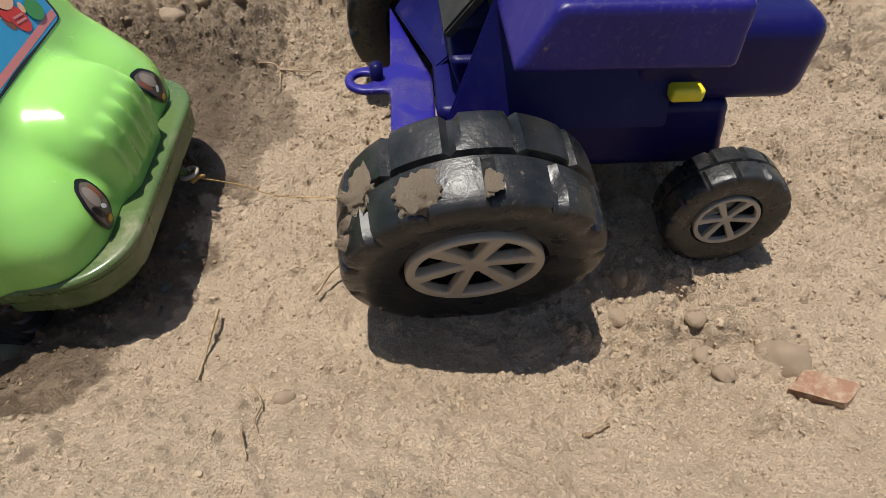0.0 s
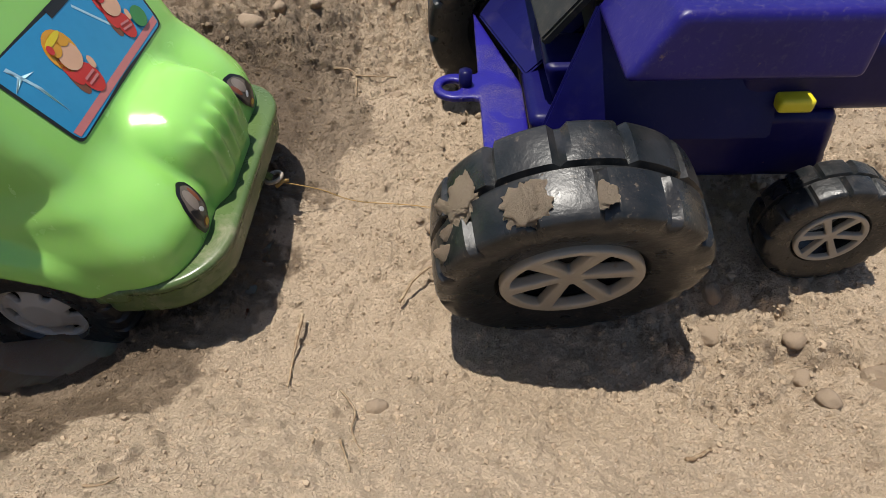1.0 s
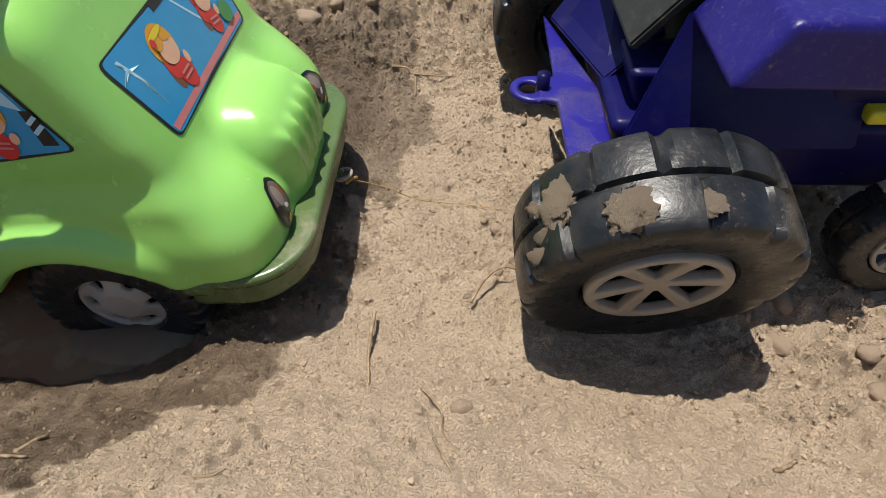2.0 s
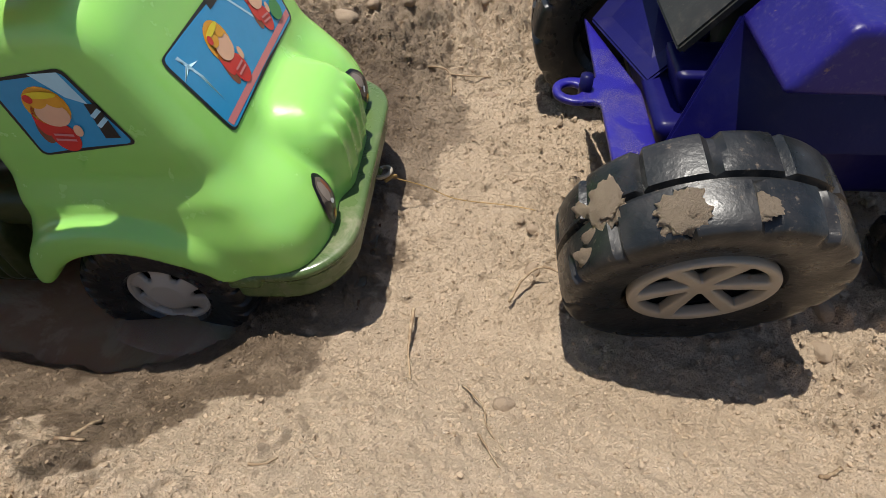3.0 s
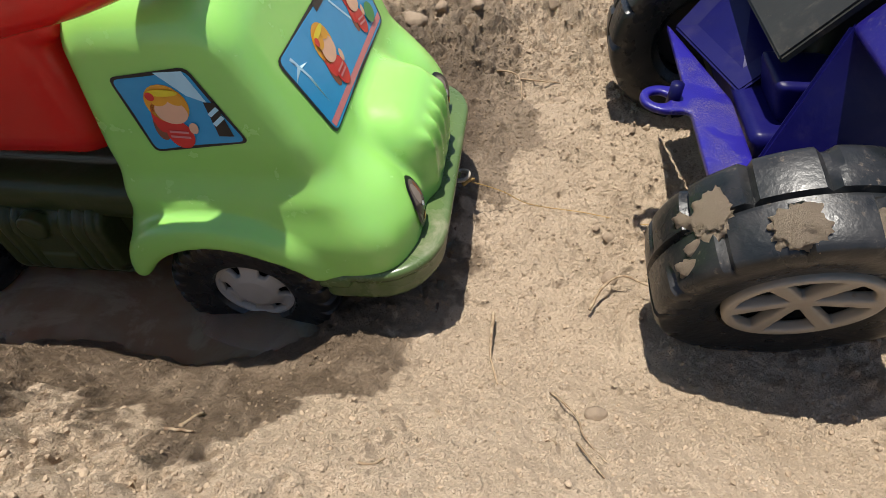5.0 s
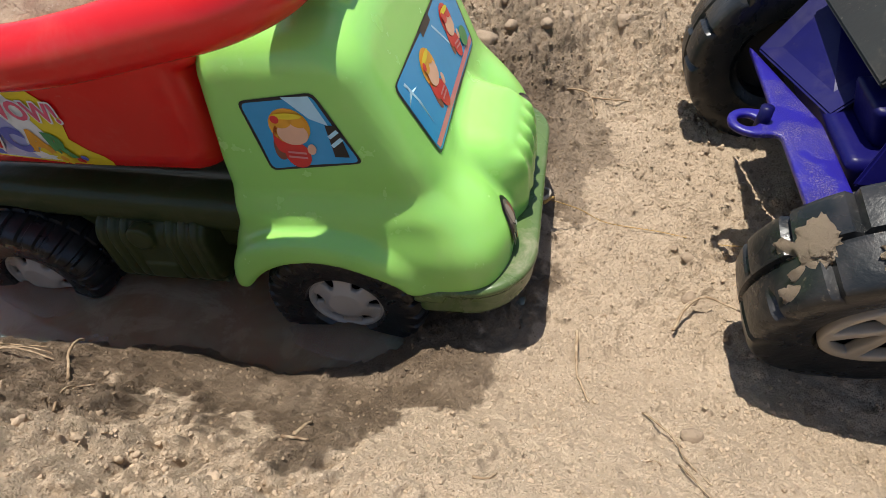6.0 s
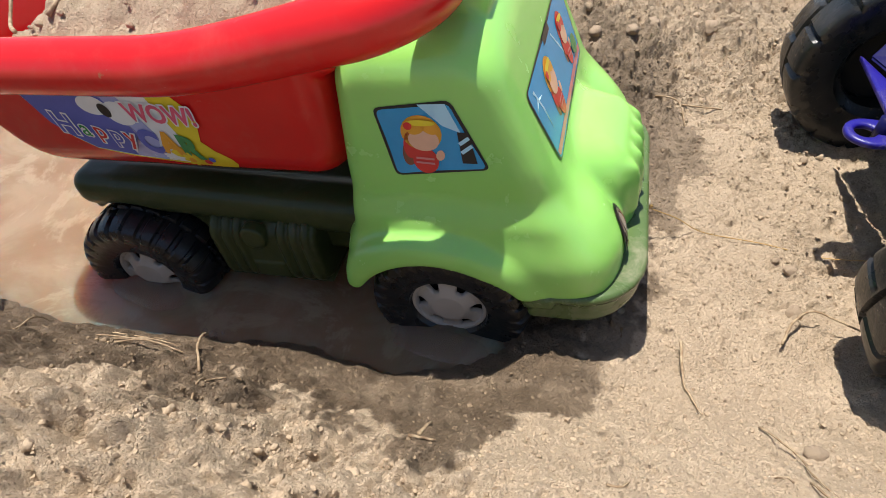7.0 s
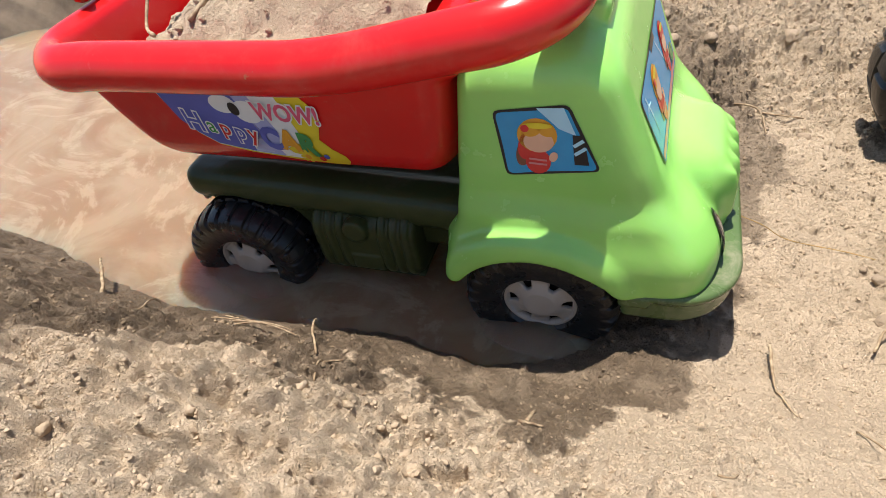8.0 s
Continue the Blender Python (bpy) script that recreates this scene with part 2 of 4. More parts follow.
def bend(points, n=6):
    """Points along a smooth line through the given ones."""
    P = [Vector(p) for p in points]
    out = []
    for i in range(len(P) - 1):
        a, b, c, d = P[max(i - 1, 0)], P[i], P[i + 1], P[min(i + 2, len(P) - 1)]
        for k in range(n):
            t = k / n
            out.append(0.5 * ((2 * b) + (c - a) * t + (2 * a - 5 * b + 4 * c - d) * t * t + (3 * b - a - 3 * c + d) * t ** 3))
    return out + [P[-1]]


# ---- noise on the plan ----
RNG = np.random.RandomState(11)
PERM = RNG.permutation(512)


def perlin(x, y, seed=0):
    xi, yi = np.floor(x).astype(int), np.floor(y).astype(int)
    xf, yf = x - xi, y - yi
    u, v = xf * xf * xf * (xf * (xf * 6 - 15) + 10), yf * yf * yf * (yf * (yf * 6 - 15) + 10)

    def g(i, j):
        a = PERM[(PERM[(i + seed * 37) % 512] + j) % 512] * (2 * math.pi / 512)
        return np.cos(a) * (x - i) + np.sin(a) * (y - j)

    a, b = g(xi, yi), g(xi + 1, yi)
    c, d = g(xi, yi + 1), g(xi + 1, yi + 1)
    return (a + (b - a) * u) * (1 - v) + (c + (d - c) * u) * v


def fbm(x, y, size, octaves=4, gain=0.5, seed=0):
    total, amp, s = 0, 1.0, 1.0 / size
    for o in range(octaves):
        total = total + amp * perlin(x * s + 17.3 * o, y * s - 9.1 * o, seed + o)
        amp, s = amp * gain, s * 2.03
    return total


def step(a, b, x):
    t = np.clip((x - a) / (b - a), 0, 1)
    return t * t * (3 - 2 * t)


def soft(x, k):
    return k * np.log1p(np.exp(np.clip(x / k, -30, 30)))


# ---- the ground ----
WATER_Z = 0.003


def shore(x):
    """The foot of the bank between the puddle and the camera."""
    return 0.217 + 0.025 * step(-0.46, -0.22, x) + 0.022 * step(-0.46, -0.66, x) + 0.020 * step(-0.22, -0.08, x) - 0.016 * step(-0.06, 0.05, x) - 0.008 * np.exp(-((x + 0.265) / 0.04) ** 2)


def far_shore(x):
    return 0.425 + 0.10 * step(-0.40, -0.60, x) + 0.12 * step(-0.62, -0.85, x)


def puddle(x, y):
    """1 well inside the basin, 0 outside it."""
    wob = 0.010 * fbm(x, y, 0.06, 3, 0.5, 40)
    a = step(-0.010, 0.045, y - shore(x) + wob)
    b = step(-0.01, 0.05, far_shore(x) - y + wob)
    c = step(-0.200, -0.255, x + wob)
    return a * b * c * step(-0.02, 0.07, x + 0.9 - 1.2 * (y - 0.52) + 4 * wob)


def ground_base(x, y):
    slope = 0.72 + 0.28 * step(-0.05, -0.28, x) - 0.15 * step(0.0, 0.15, x)
    bank = soft((shore(x) - y), 0.010) * slope
    bank = bank + 0.017 * step(0.003, 0.024, shore(x) - y + 0.004 * fbm(x, y, 0.03, 2, 0.5, 61)) * step(-0.27, -0.34, x)
    bank = 0.135 - soft(0.135 - bank, 0.02)
    far = soft(y - 0.49, 0.03) * 0.24
    far = 0.09 - soft(0.09 - far, 0.02)
    dip = -0.008 * np.exp(-((x + 0.02) / 0.10) ** 2 - ((y - 0.37) / 0.07) ** 2)
    levee = 0.009 * step(-0.13, -0.18, x) * step(0.2, 0.26, y) + 0.03 * step(0.0, -0.12, x + 0.9 - 1.2 * (y - 0.52)) * step(0.15, 0.3, y)
    z = bank + far + dip + levee - 0.046 * puddle(x, y)
    near = np.exp(-(np.maximum(np.hypot(x + 0.1, y - 0.35) - 0.8, 0) / 0.6) ** 2)
    return z * near + 0.03 * (1 - near)


def roughness(x, y):
    """How lumpy the sand is: heaped at the back and on the bank, smooth in the middle."""
    back = step(0.44, 0.54, y + 0.03 * fbm(x, y, 0.1, 2, 0.5, 5))
    bank = step(0.205, 0.16, y + 0.03 * fbm(x, y, 0.08, 2, 0.5, 6)) * step(-0.13, -0.24, x)
    right = np.exp(-((x - 0.10) / 0.07) ** 2 - ((y - 0.27) / 0.05) ** 2)
    track = 0.45 * np.exp(-((y - 0.375 - 0.1 * x) / 0.05) ** 2) * step(-0.1, -0.02, x)
    return np.clip(0.30 + 0.75 * back + 0.85 * bank + 0.6 * right + track, 0, 1.25)


def spread(lo, hi, h, far):
    """Even steps from lo to hi, then wider and wider ones out to the horizon."""
    mid = np.arange(lo, hi, h)
    out = [h]
    while sum(out) < far:
        out.append(out[-1] * 1.17)
    tail = np.cumsum(out)
    return np.concatenate([(lo - tail)[::-1], mid, hi + tail - h])


GX, GY = spread(-0.66, 0.32, 0.00105, 80), spread(0.07, 0.70, 0.00105, 80)
XX, YY = np.meshgrid(GX, GY, indexing="ij")
ROUGH = roughness(XX, YY)
OUT = np.hypot(np.maximum(np.maximum(-0.66 - XX, XX - 0.32), 0), np.maximum(np.maximum(0.07 - YY, YY - 0.70), 0))
FADE = np.exp(-(OUT / 0.10) ** 2)
IN_WATER = puddle(XX, YY)
relief = 0.0050 * fbm(XX, YY, 0.13, 3, 0.5, 1) + (0.0014 + 0.0062 * ROUGH) * fbm(XX, YY, 0.034, 3, 0.55, 8)
relief += (0.0009 + 0.0034 * ROUGH) * fbm(XX, YY, 0.0115, 3, 0.62, 14) + (0.0009 + 0.0010 * ROUGH) * fbm(XX, YY, 0.0045, 3, 0.65, 19)
def billow(size, seed):
    w = 0.35 * size
    return np.abs(perlin((XX + w * perlin(XX / size, YY / size, seed + 3)) / size, (YY + w * perlin(XX / size, YY / size, seed + 5)) / size, seed))


def domes(size, seed, fill, low=0.25, high=0.62):
    """Closely packed rounded crumbs, one to a jittered cell; the height of the tallest at each place."""
    r = np.random.RandomState(seed)
    table = r.rand(4, 97, 89)
    u = XX / size + 0.22 * perlin(XX / (0.5 * size), YY / (0.5 * size), seed % 50)
    v = YY / size + 0.22 * perlin(XX / (0.5 * size) + 31, YY / (0.5 * size), seed % 50 + 1)
    ui, vi = np.floor(u).astype(int), np.floor(v).astype(int)
    best = np.zeros_like(XX)
    for a in (-1, 0, 1):
        for b in (-1, 0, 1):
            i, j = (ui + a) % 97, (vi + b) % 89
            rad = low + (high - low) * table[2, i, j] ** 1.5
            d = (u - ui - a - table[0, i, j]) ** 2 + (v - vi - b - table[1, i, j]) ** 2
            best = np.maximum(best, np.where(table[3, i, j] < fill, 0.95 * rad * np.maximum(1 - d / (rad * rad), 0) ** 0.72, 0))
    return best * size


HEAP = np.clip(1.5 * (ROUGH - 0.42), 0, 1)
relief += HEAP * (0.60 * domes(0.0150, 201, 0.7) + 0.60 * domes(0.0078, 202, 0.7) - 0.003)
CLUMP = np.clip(ROUGH - 0.28, 0, 1)
relief += CLUMP * (0.012 * billow(0.040, 71) + 0.008 * billow(0.019, 72) + 0.006 * billow(0.0085, 73)) - 0.006 * CLUMP
pits = np.maximum(fbm(XX, YY, 0.026, 3, 0.6, 23) - 0.22, 0)
relief -= 0.020 * pits * np.clip(ROUGH - 0.35, 0, 1)
rut = np.abs(perlin(XX / 0.05 + 0.4 * fbm(XX, YY, 0.03, 2, 0.5, 77), YY / 0.035, 78))
relief -= 0.010 * np.maximum(0.10 - rut, 0) / 0.10 * np.clip(ROUGH - 0.55, 0, 0.6)
ZZ = ground_base(XX, YY) + relief * FADE * (1 - 0.8 * IN_WATER)


RAGGED = 1.1 * fbm(XX, YY, 0.0065, 3, 0.7, 93) + 0.5 * fbm(XX, YY, 0.016, 2, 0.6, 94)


BASE = ZZ.copy()


def crumbs(count, rmin, rmax, seed, keep):
    """Press many small lumps into the sheet."""
    r = np.random.RandomState(seed)
    h = GX[len(GX) // 2 + 1] - GX[len(GX) // 2]
    i0, j0 = np.searchsorted(GX, -0.66), np.searchsorted(GY, 0.07)
    for _ in range(count):
        x, y = r.uniform(-0.64, 0.31), r.uniform(0.08, 0.68)
        size = rmin * (rmax / rmin) ** (r.rand() ** 2.2)
        squash, turn, chance, lean = r.uniform(0.5, 1.0), r.uniform(0, math.pi), r.rand(), r.uniform(-0.3, 0.3)
        i, j = i0 + int((x + 0.66) / h), j0 + int((y - 0.07) / h)
        if chance > keep(ROUGH[i, j], IN_WATER[i, j]):
            continue
        w = int(size / h) + 2
        sl = (slice(i - w, i + w + 1), slice(j - w, j + w + 1))
        dx, dy = XX[sl] - x, YY[sl] - y
        a, b = dx * math.cos(turn) + dy * math.sin(turn), dy * math.cos(turn) - dx * math.sin(turn)
        d = 1 - (a / size) ** 2 - (b / (size * squash)) ** 2 + RAGGED[sl] - 0.15
        tall = 0.95 if size < 0.004 else 0.72
        top = 0.6 * BASE[sl] + 0.4 * BASE[i, j] + tall * size * np.minimum(np.maximum(d, 0), 1.2) ** 0.45 - 0.22 * size + lean * dx + 0.25 * size * RAGGED[sl]
        ZZ[sl] = np.where(d > 0, np.maximum(ZZ[sl], top), ZZ[sl])


crumbs(1300, 0.0050, 0.0125, 8, lambda r, w: 0.75 * max(r - 0.32, 0.0) * (w < 0.01))
crumbs(6000, 0.0030, 0.0070, 9, lambda r, w: 0.9 * max(r - 0.30, 0.0) * (w < 0.02))
crumbs(14000, 0.0018, 0.0048, 3, lambda r, w: (0.40 + 0.25 * r) * (w < 0.05))
ZZ += (0.0005 + 0.0014 * ROUGH) * fbm(XX, YY, 0.0062, 3, 0.65, 91) * FADE * (IN_WATER < 0.3)


def sheet_height(x, y):
    i = np.clip(np.searchsorted(GX, x) - 1, 0, len(GX) - 2)
    j = np.clip(np.searchsorted(GY, y) - 1, 0, len(GY) - 2)
    u, v = (x - GX[i]) / (GX[i + 1] - GX[i]), (y - GY[j]) / (GY[j + 1] - GY[j])
    return float((ZZ[i, j] * (1 - u) + ZZ[i + 1, j] * u) * (1 - v) + (ZZ[i, j + 1] * (1 - u) + ZZ[i + 1, j + 1] * u) * v)


def grid_faces(n, m):
    i = np.arange((n - 1) * m).reshape(n - 1, m)[:, :-1].ravel()
    return np.stack([i, i + m, i + m + 1, i + 1], 1)


ground = part("ground", mesh_from("ground", np.stack([XX, YY, ZZ], -1).reshape(-1, 3), grid_faces(*XX.shape), SAND))
tagged(ground, "uneven tan sand, dark and wet beside the puddle", "ground", kind="structure")
blot = 0.5 + 1.1 * fbm(XX, YY, 0.045, 5, 0.68, 31)
reach = 0.030 + 0.022 * np.exp(-((XX + 0.222) / 0.024) ** 2) + 0.018 * step(-0.16, -0.23, XX) + 0.010 * step(-0.26, -0.34, XX) + 0.008 * step(-0.34, -0.40, XX) + 0.030 * step(-0.40, -0.50, XX)
wet_bank = step(0.004, -0.003, (shore(XX) - YY) - reach + 0.030 * (blot - 0.5))
wet_front = step(-0.136, -0.146, XX + 0.030 * step(0.33, 0.27, YY) + 0.028 * (blot - 0.5) - 0.028 * np.exp(-((YY - 0.445) / 0.045) ** 2))
wet = wet_bank * wet_front * step(0.62, 0.50, YY + 0.06 * (blot - 0.5) - 0.2 * step(-0.3, -0.6, XX)) * step(-1.35, -1.0, XX)
wet *= 1 - 0.35 * step(-0.165, -0.150, XX) * step(0.36, 0.40, YY)
wet = np.clip(np.maximum(wet, IN_WATER) * (0.80 + 0.4 * blot), 0, 1)
layer = ground.data.attributes.new("wet", 'FLOAT', 'POINT')
layer.data.foreach_set("value", wet.ravel().astype(np.float32))

# the puddle
wx, wy = np.linspace(-1.7, -0.155, 90), np.linspace(0.205, 0.75, 40)
WXX, WYY = np.meshgrid(wx, wy, indexing="ij")
sheet = np.stack([WXX, WYY, np.full_like(WXX, WATER_Z)], -1).reshape(-1, 3)
tops = grid_faces(*WXX.shape)
count, (nx, ny) = len(sheet), WXX.shape
rim = [k * ny for k in range(nx)] + [(nx - 1) * ny + k for k in range(1, ny)] + [k * ny + ny - 1 for k in range(nx - 2, -1, -1)] + [k for k in range(ny - 2, 0, -1)]
walls = [(rim[k - 1], rim[k - 1] + count, rim[k] + count, rim[k]) for k in range(len(rim))]
water = part("water", mesh_from("water", np.concatenate([sheet, sheet - (0, 0, 0.038)]), list(tops) + list(tops[:, ::-1] + count) + walls, WATER))
tagged(water, "shallow muddy brown puddle with cloudy swirls", "puddle", kind="structure")


# ---- wheels ----
def tyre_mesh(name, R, W, bore, lugs, depth, fill, material, rows=2, sub=10, seed=0, crown=0.0):
    """A moulded tyre round the y axis, its lugs standing in rows across the tread."""
    half = W / 2
    prof = [(-0.30, bore * 0.9), (-0.36, bore), (-0.43, bore * 1.06), (-0.47, bore + (R - bore) * 0.30), (-0.49, bore + (R - bore) * 0.55), (-0.5, bore + (R - bore) * 0.74),
            (-0.485, R * 0.945), (-0.47, R * 0.965), (-0.42, R * 0.985), (-0.30, R * 0.995), (-0.18, R), (-0.06, R), (-0.045, R), (-0.02, R)]
    prof = prof + [(-y, r) for y, r in prof[::-1]]
    n = lugs * sub
    r0 = np.random.RandomState(seed)
    jit = r0.uniform(-0.05, 0.05, (rows, lugs))
    verts = []
    for k in range(n):
        a = 2 * math.pi * k / n
        for y, r in prof:
            row = 0 if y < 0 else 1
            u = (k / sub + (0.5 * row if rows > 1 else 0) + 0.10 * abs(y)) % lugs
            on = ((u % 1.0) + jit[row % rows, int(u)]) < fill
            tread = r >= R * 0.94 or (crown > 0 and r > R * 0.86)
            groove = abs(y) < 0.03 and rows > 1
            rr = r - crown * R * 0.30 * max(abs(y) - 0.12, 0) ** 1.6 * (r > R * 0.8)
            r = rr
            if tread and (not on or groove):
                rr = r - depth
            elif not tread and r > bore + (R - bore) * 0.5 and not on:
                rr = r - depth * 0.35
            verts.append((math.cos(a) * rr, y * W * (1.0 if on or not tread else 0.97), math.sin(a) * rr))
    m = len(prof)
    faces = []
    for k in range(n):
        for i in range(m):
            a, b = k * m + i, k * m + (i + 1) % m
            c, d = ((k + 1) % n) * m + (i + 1) % m, ((k + 1) % n) * m + i
            faces.append((a, d, c, b))
    me = mesh_from(name, verts, faces, material)
    me.set_sharp_from_angle(angle=radians(34))
    return me


def rim_field(R, spokes, kind):
    def f(X, Y, Z):
        r = np.hypot(X, Z)
        a = np.arctan2(Z, X)
        seg = 2 * math.pi / spokes
        t = (a + seg / 2) % seg - seg / 2
        u, v = r * np.cos(t), r * np.sin(t)
        ring = np.abs(r - R * 0.93) - R * 0.075
        if kind == "spoked":
            arm = np.maximum(np.abs(v) - (R * 0.075 + 0.05 * u), r - R * 0.95)
            dish = np.minimum(np.minimum(ring, arm), r - R * 0.2)
            flat = np.abs(Y + 0.0022 - 0.003 * np.clip(1 - r / R, 0, 1)) - 0.0028
        else:
            hole = smax(np.abs(u - R * 0.70) - R * 0.135, np.abs(v) - R * 0.075 - 0.42 * np.maximum(u - R * 0.56, 0), R * 0.05)
            dish = np.maximum(r - R, -hole)
            flat = np.abs(Y - 0.0030 * np.clip((r / R - 0.42) / 0.3, 0, 1) + 0.0012 * (r > R * 0.88)) - 0.0016
        return smax(dish, flat, R * 0.045)
    return f


def rim_mesh(name, R, spokes, kind, material, h):
    v, q = nets(rim_field(R, spokes, kind), (-R * 1.08, -0.008, -R * 1.08), (R * 1.08, 0.009, R * 1.08), h)
    return mesh_from(name, v, q, material)


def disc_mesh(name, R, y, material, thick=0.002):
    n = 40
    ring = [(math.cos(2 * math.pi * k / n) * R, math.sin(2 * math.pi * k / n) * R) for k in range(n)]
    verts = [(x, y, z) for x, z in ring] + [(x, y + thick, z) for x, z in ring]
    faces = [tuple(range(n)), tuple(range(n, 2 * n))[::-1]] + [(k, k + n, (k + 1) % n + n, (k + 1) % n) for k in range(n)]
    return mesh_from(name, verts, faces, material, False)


# ---- decals ----
class Decal:
    """Printed film laid on a surface; layers of star-shaped patches, each a hair above the last."""

    def __init__(self, lay):
        self.lay, self.verts, self.faces, self.index, self.mats = lay, [], [], [], []

    def slot(self, material):
        if material not in self.mats:
            self.mats.append(material)
        return self.mats.index(material)

    def patch(self, points, level, material, rings=4):
        P = np.array(points, float)
        c, n, base = P.mean(0), len(points), len(self.verts)
        flat = np.concatenate([[c]] + [c + (P - c) * (k + 1) / rings for k in range(rings)])
        self.verts += list(self.lay(flat, level))
        s = self.slot(material)
        for i in range(n):
            j = (i + 1) % n
            self.faces.append((base, base + 1 + i, base + 1 + j))
            for k in range(rings - 1):
                a, b = base + 1 + k * n, base + 1 + (k + 1) * n
                self.faces.append((a + i, b + i, b + j, a + j))
        self.index += [s] * (n * rings)

    def blob(self, c, rx, ry, level, material, turn=0.0, n=20):
        a, t = [2 * math.pi * k / n for k in range(n)], radians(turn)
        self.patch([(c[0] + rx * math.cos(q) * math.cos(t) - ry * math.sin(q) * math.sin(t),
                     c[1] + rx * math.cos(q) * math.sin(t) + ry * math.sin(q) * math.cos(t)) for q in a], level, material, 2)

    def bar(self, a, b, width, level, material):
        a, b = np.array(a, float), np.array(b, float)
        d = (b - a) / np.linalg.norm(b - a)
        s = np.array((-d[1], d[0])) * width / 2
        n = 6
        edge = [a + (b - a) * k / n - s for k in range(n + 1)] + [b + (a - b) * k / n + s for k in range(n + 1)]
        self.patch(edge, level, material, 2)

    def words(self, text, origin, size, right, up, level, material, bold=0.0):
        cu = bpy.data.curves.new("letters", 'FONT')
        cu.body, cu.size, cu.resolution_u, cu.offset = text, 1.0, 3, bold
        tmp = bpy.data.objects.new("letters", cu)
        scene.collection.objects.link(tmp)
        bpy.context.view_layer.update()
        me = tmp.evaluated_get(bpy.context.evaluated_depsgraph_get()).to_mesh()
        base, s = len(self.verts), self.slot(material)
        flat = np.array([(origin[0] + size * (v.co.x * right[0] + v.co.y * up[0]), origin[1] + size * (v.co.x * right[1] + v.co.y * up[1])) for v in me.vertices])
        self.verts += list(self.lay(flat, level))
        for p in me.polygons:
            self.faces.append(tuple(base + i for i in p.vertices))
            self.index.append(s)
        tmp.evaluated_get(bpy.context.evaluated_depsgraph_get()).to_mesh_clear()
        bpy.data.objects.remove(tmp)
        bpy.data.curves.remove(cu)

    def finish(self, name, parent, label):
        return part(name, mesh_from(name, self.verts, self.faces, self.mats, True, self.index), parent, label)


def rounded(points, r, n=4):
    """A polygon with its corners rounded off and its sides divided."""
    P, out = [np.array(p, float) for p in points], []
    for i, p in enumerate(P):
        a, b = P[i - 1], P[(i + 1) % len(P)]
        u, w = (a - p) / np.linalg.norm(a - p), (b - p) / np.linalg.norm(b - p)
        s, e = p + u * r, p + w * r
        out += [(1 - t) ** 2 * s + 2 * t * (1 - t) * p + t * t * e for t in np.linspace(0, 1, n)]
        nxt = b - w * 0 + (p - b) / np.linalg.norm(p - b) * r
        out += [e + (nxt - e) * k / 7 for k in range(1, 7)]
    return out


def shrink(points, k):
    P = np.array(points)
    c = P.mean(0)
    d = P - c
    return c + d * (1 - k / np.linalg.norm(d, axis=1))[:, None]


# ---- the green and red toy truck ----
TRUCK = pose(-0.2, 0.341, -0.0126, 0, -3.4, 3.0)
truck = thing("toy_dump_truck", TRUCK, "lime-green and red plastic dump truck standing in a muddy puddle", "toy truck")
AXLE_F, AXLE_R, WHEEL, AXLE_Z = -0.0455, -0.231, 0.0425, 0.0365


def cab_field(X, Y, Z):
    A = np.abs(Y)
    flare = 0.0045 * step(0.114, 0.098, Z)
    cabin = smax(A - (0.0695 - 0.05 * np.abs(Z - 0.125) + flare), X - (0.013 - 0.37 * (Z - 0.105)), 0.014)
    cabin = smax(cabin, -X - (0.089 - 0.11 * (Z - 0.06)), 0.010)
    cabin = smax(cabin, Z - (0.187 - 6.0 * Y * Y * 0.25), 0.018)
    panel = rbox(X, Y, Z, (-0.042, 0, 0.186), (0.024, 0.045, 0.005), 0.004)
    cabin = smin(cabin, panel, 0.004)
    mid = smax(rect(X, A + 0.20 * np.maximum(X - 0.005, 0), (-0.010, 0), (0.0535, 0.0375), 0.014), Z - (0.1105 + 0.18 * (0.02 - X)), 0.026)
    pod = capsule(X, A, Z, (-0.050, 0.0490, 0.0790), (0.0100, 0.0485, 0.0725), 0.0265)
    skirt = smax(rect(X, A, (-0.030, 0.024), (0.0670, 0.0505), 0.027), Z - 0.080, 0.012)
    side = smin(pod, skirt, 0.008)
    body = smin(smin(cabin, side, 0.016), mid, 0.0040)
    r = np.hypot(X - AXLE_F, Z - AXLE_Z)
    arch = smax(r - (0.0590 + 0.0015 * step(-0.04, -0.08, X)), A - (0.0845 - 0.0050 * step(-0.025, 0.008, X)), 0.011)
    arch = smax(arch, -X - 0.0935, 0.008)
    body = smin(body, arch, 0.0035)
    body = smax(body, 0.0590 + 0.05 * np.maximum(-X - 0.05, 0) - Z + 0.02 * np.maximum(X, 0), 0.003)
    body = smax(body, -(r - 0.0455), 0.003)
    body = smax(body, -(rbox(X, Y, Z, (-0.03, 0, 0.052), (0.058, 0.056, 0.030), 0.01)), 0.004)
    ribs = sum(np.exp(-((Y - 0.0112 * k) / 0.0027) ** 2) for k in range(-2, 3))
    body = body - 0.0021 * ribs * step(0.066, 0.071, Z) * step(0.101, 0.095, Z) * step(0.022, 0.030, X)
    return body


v, q = nets(cab_field, (-0.098, -0.088, 0.05), (0.052, 0.088, 0.20), 0.0014)
cab = part("cab", mesh_from("cab", v, q, GREEN), truck, "glossy lime-green cab and bonnet with dust specks")


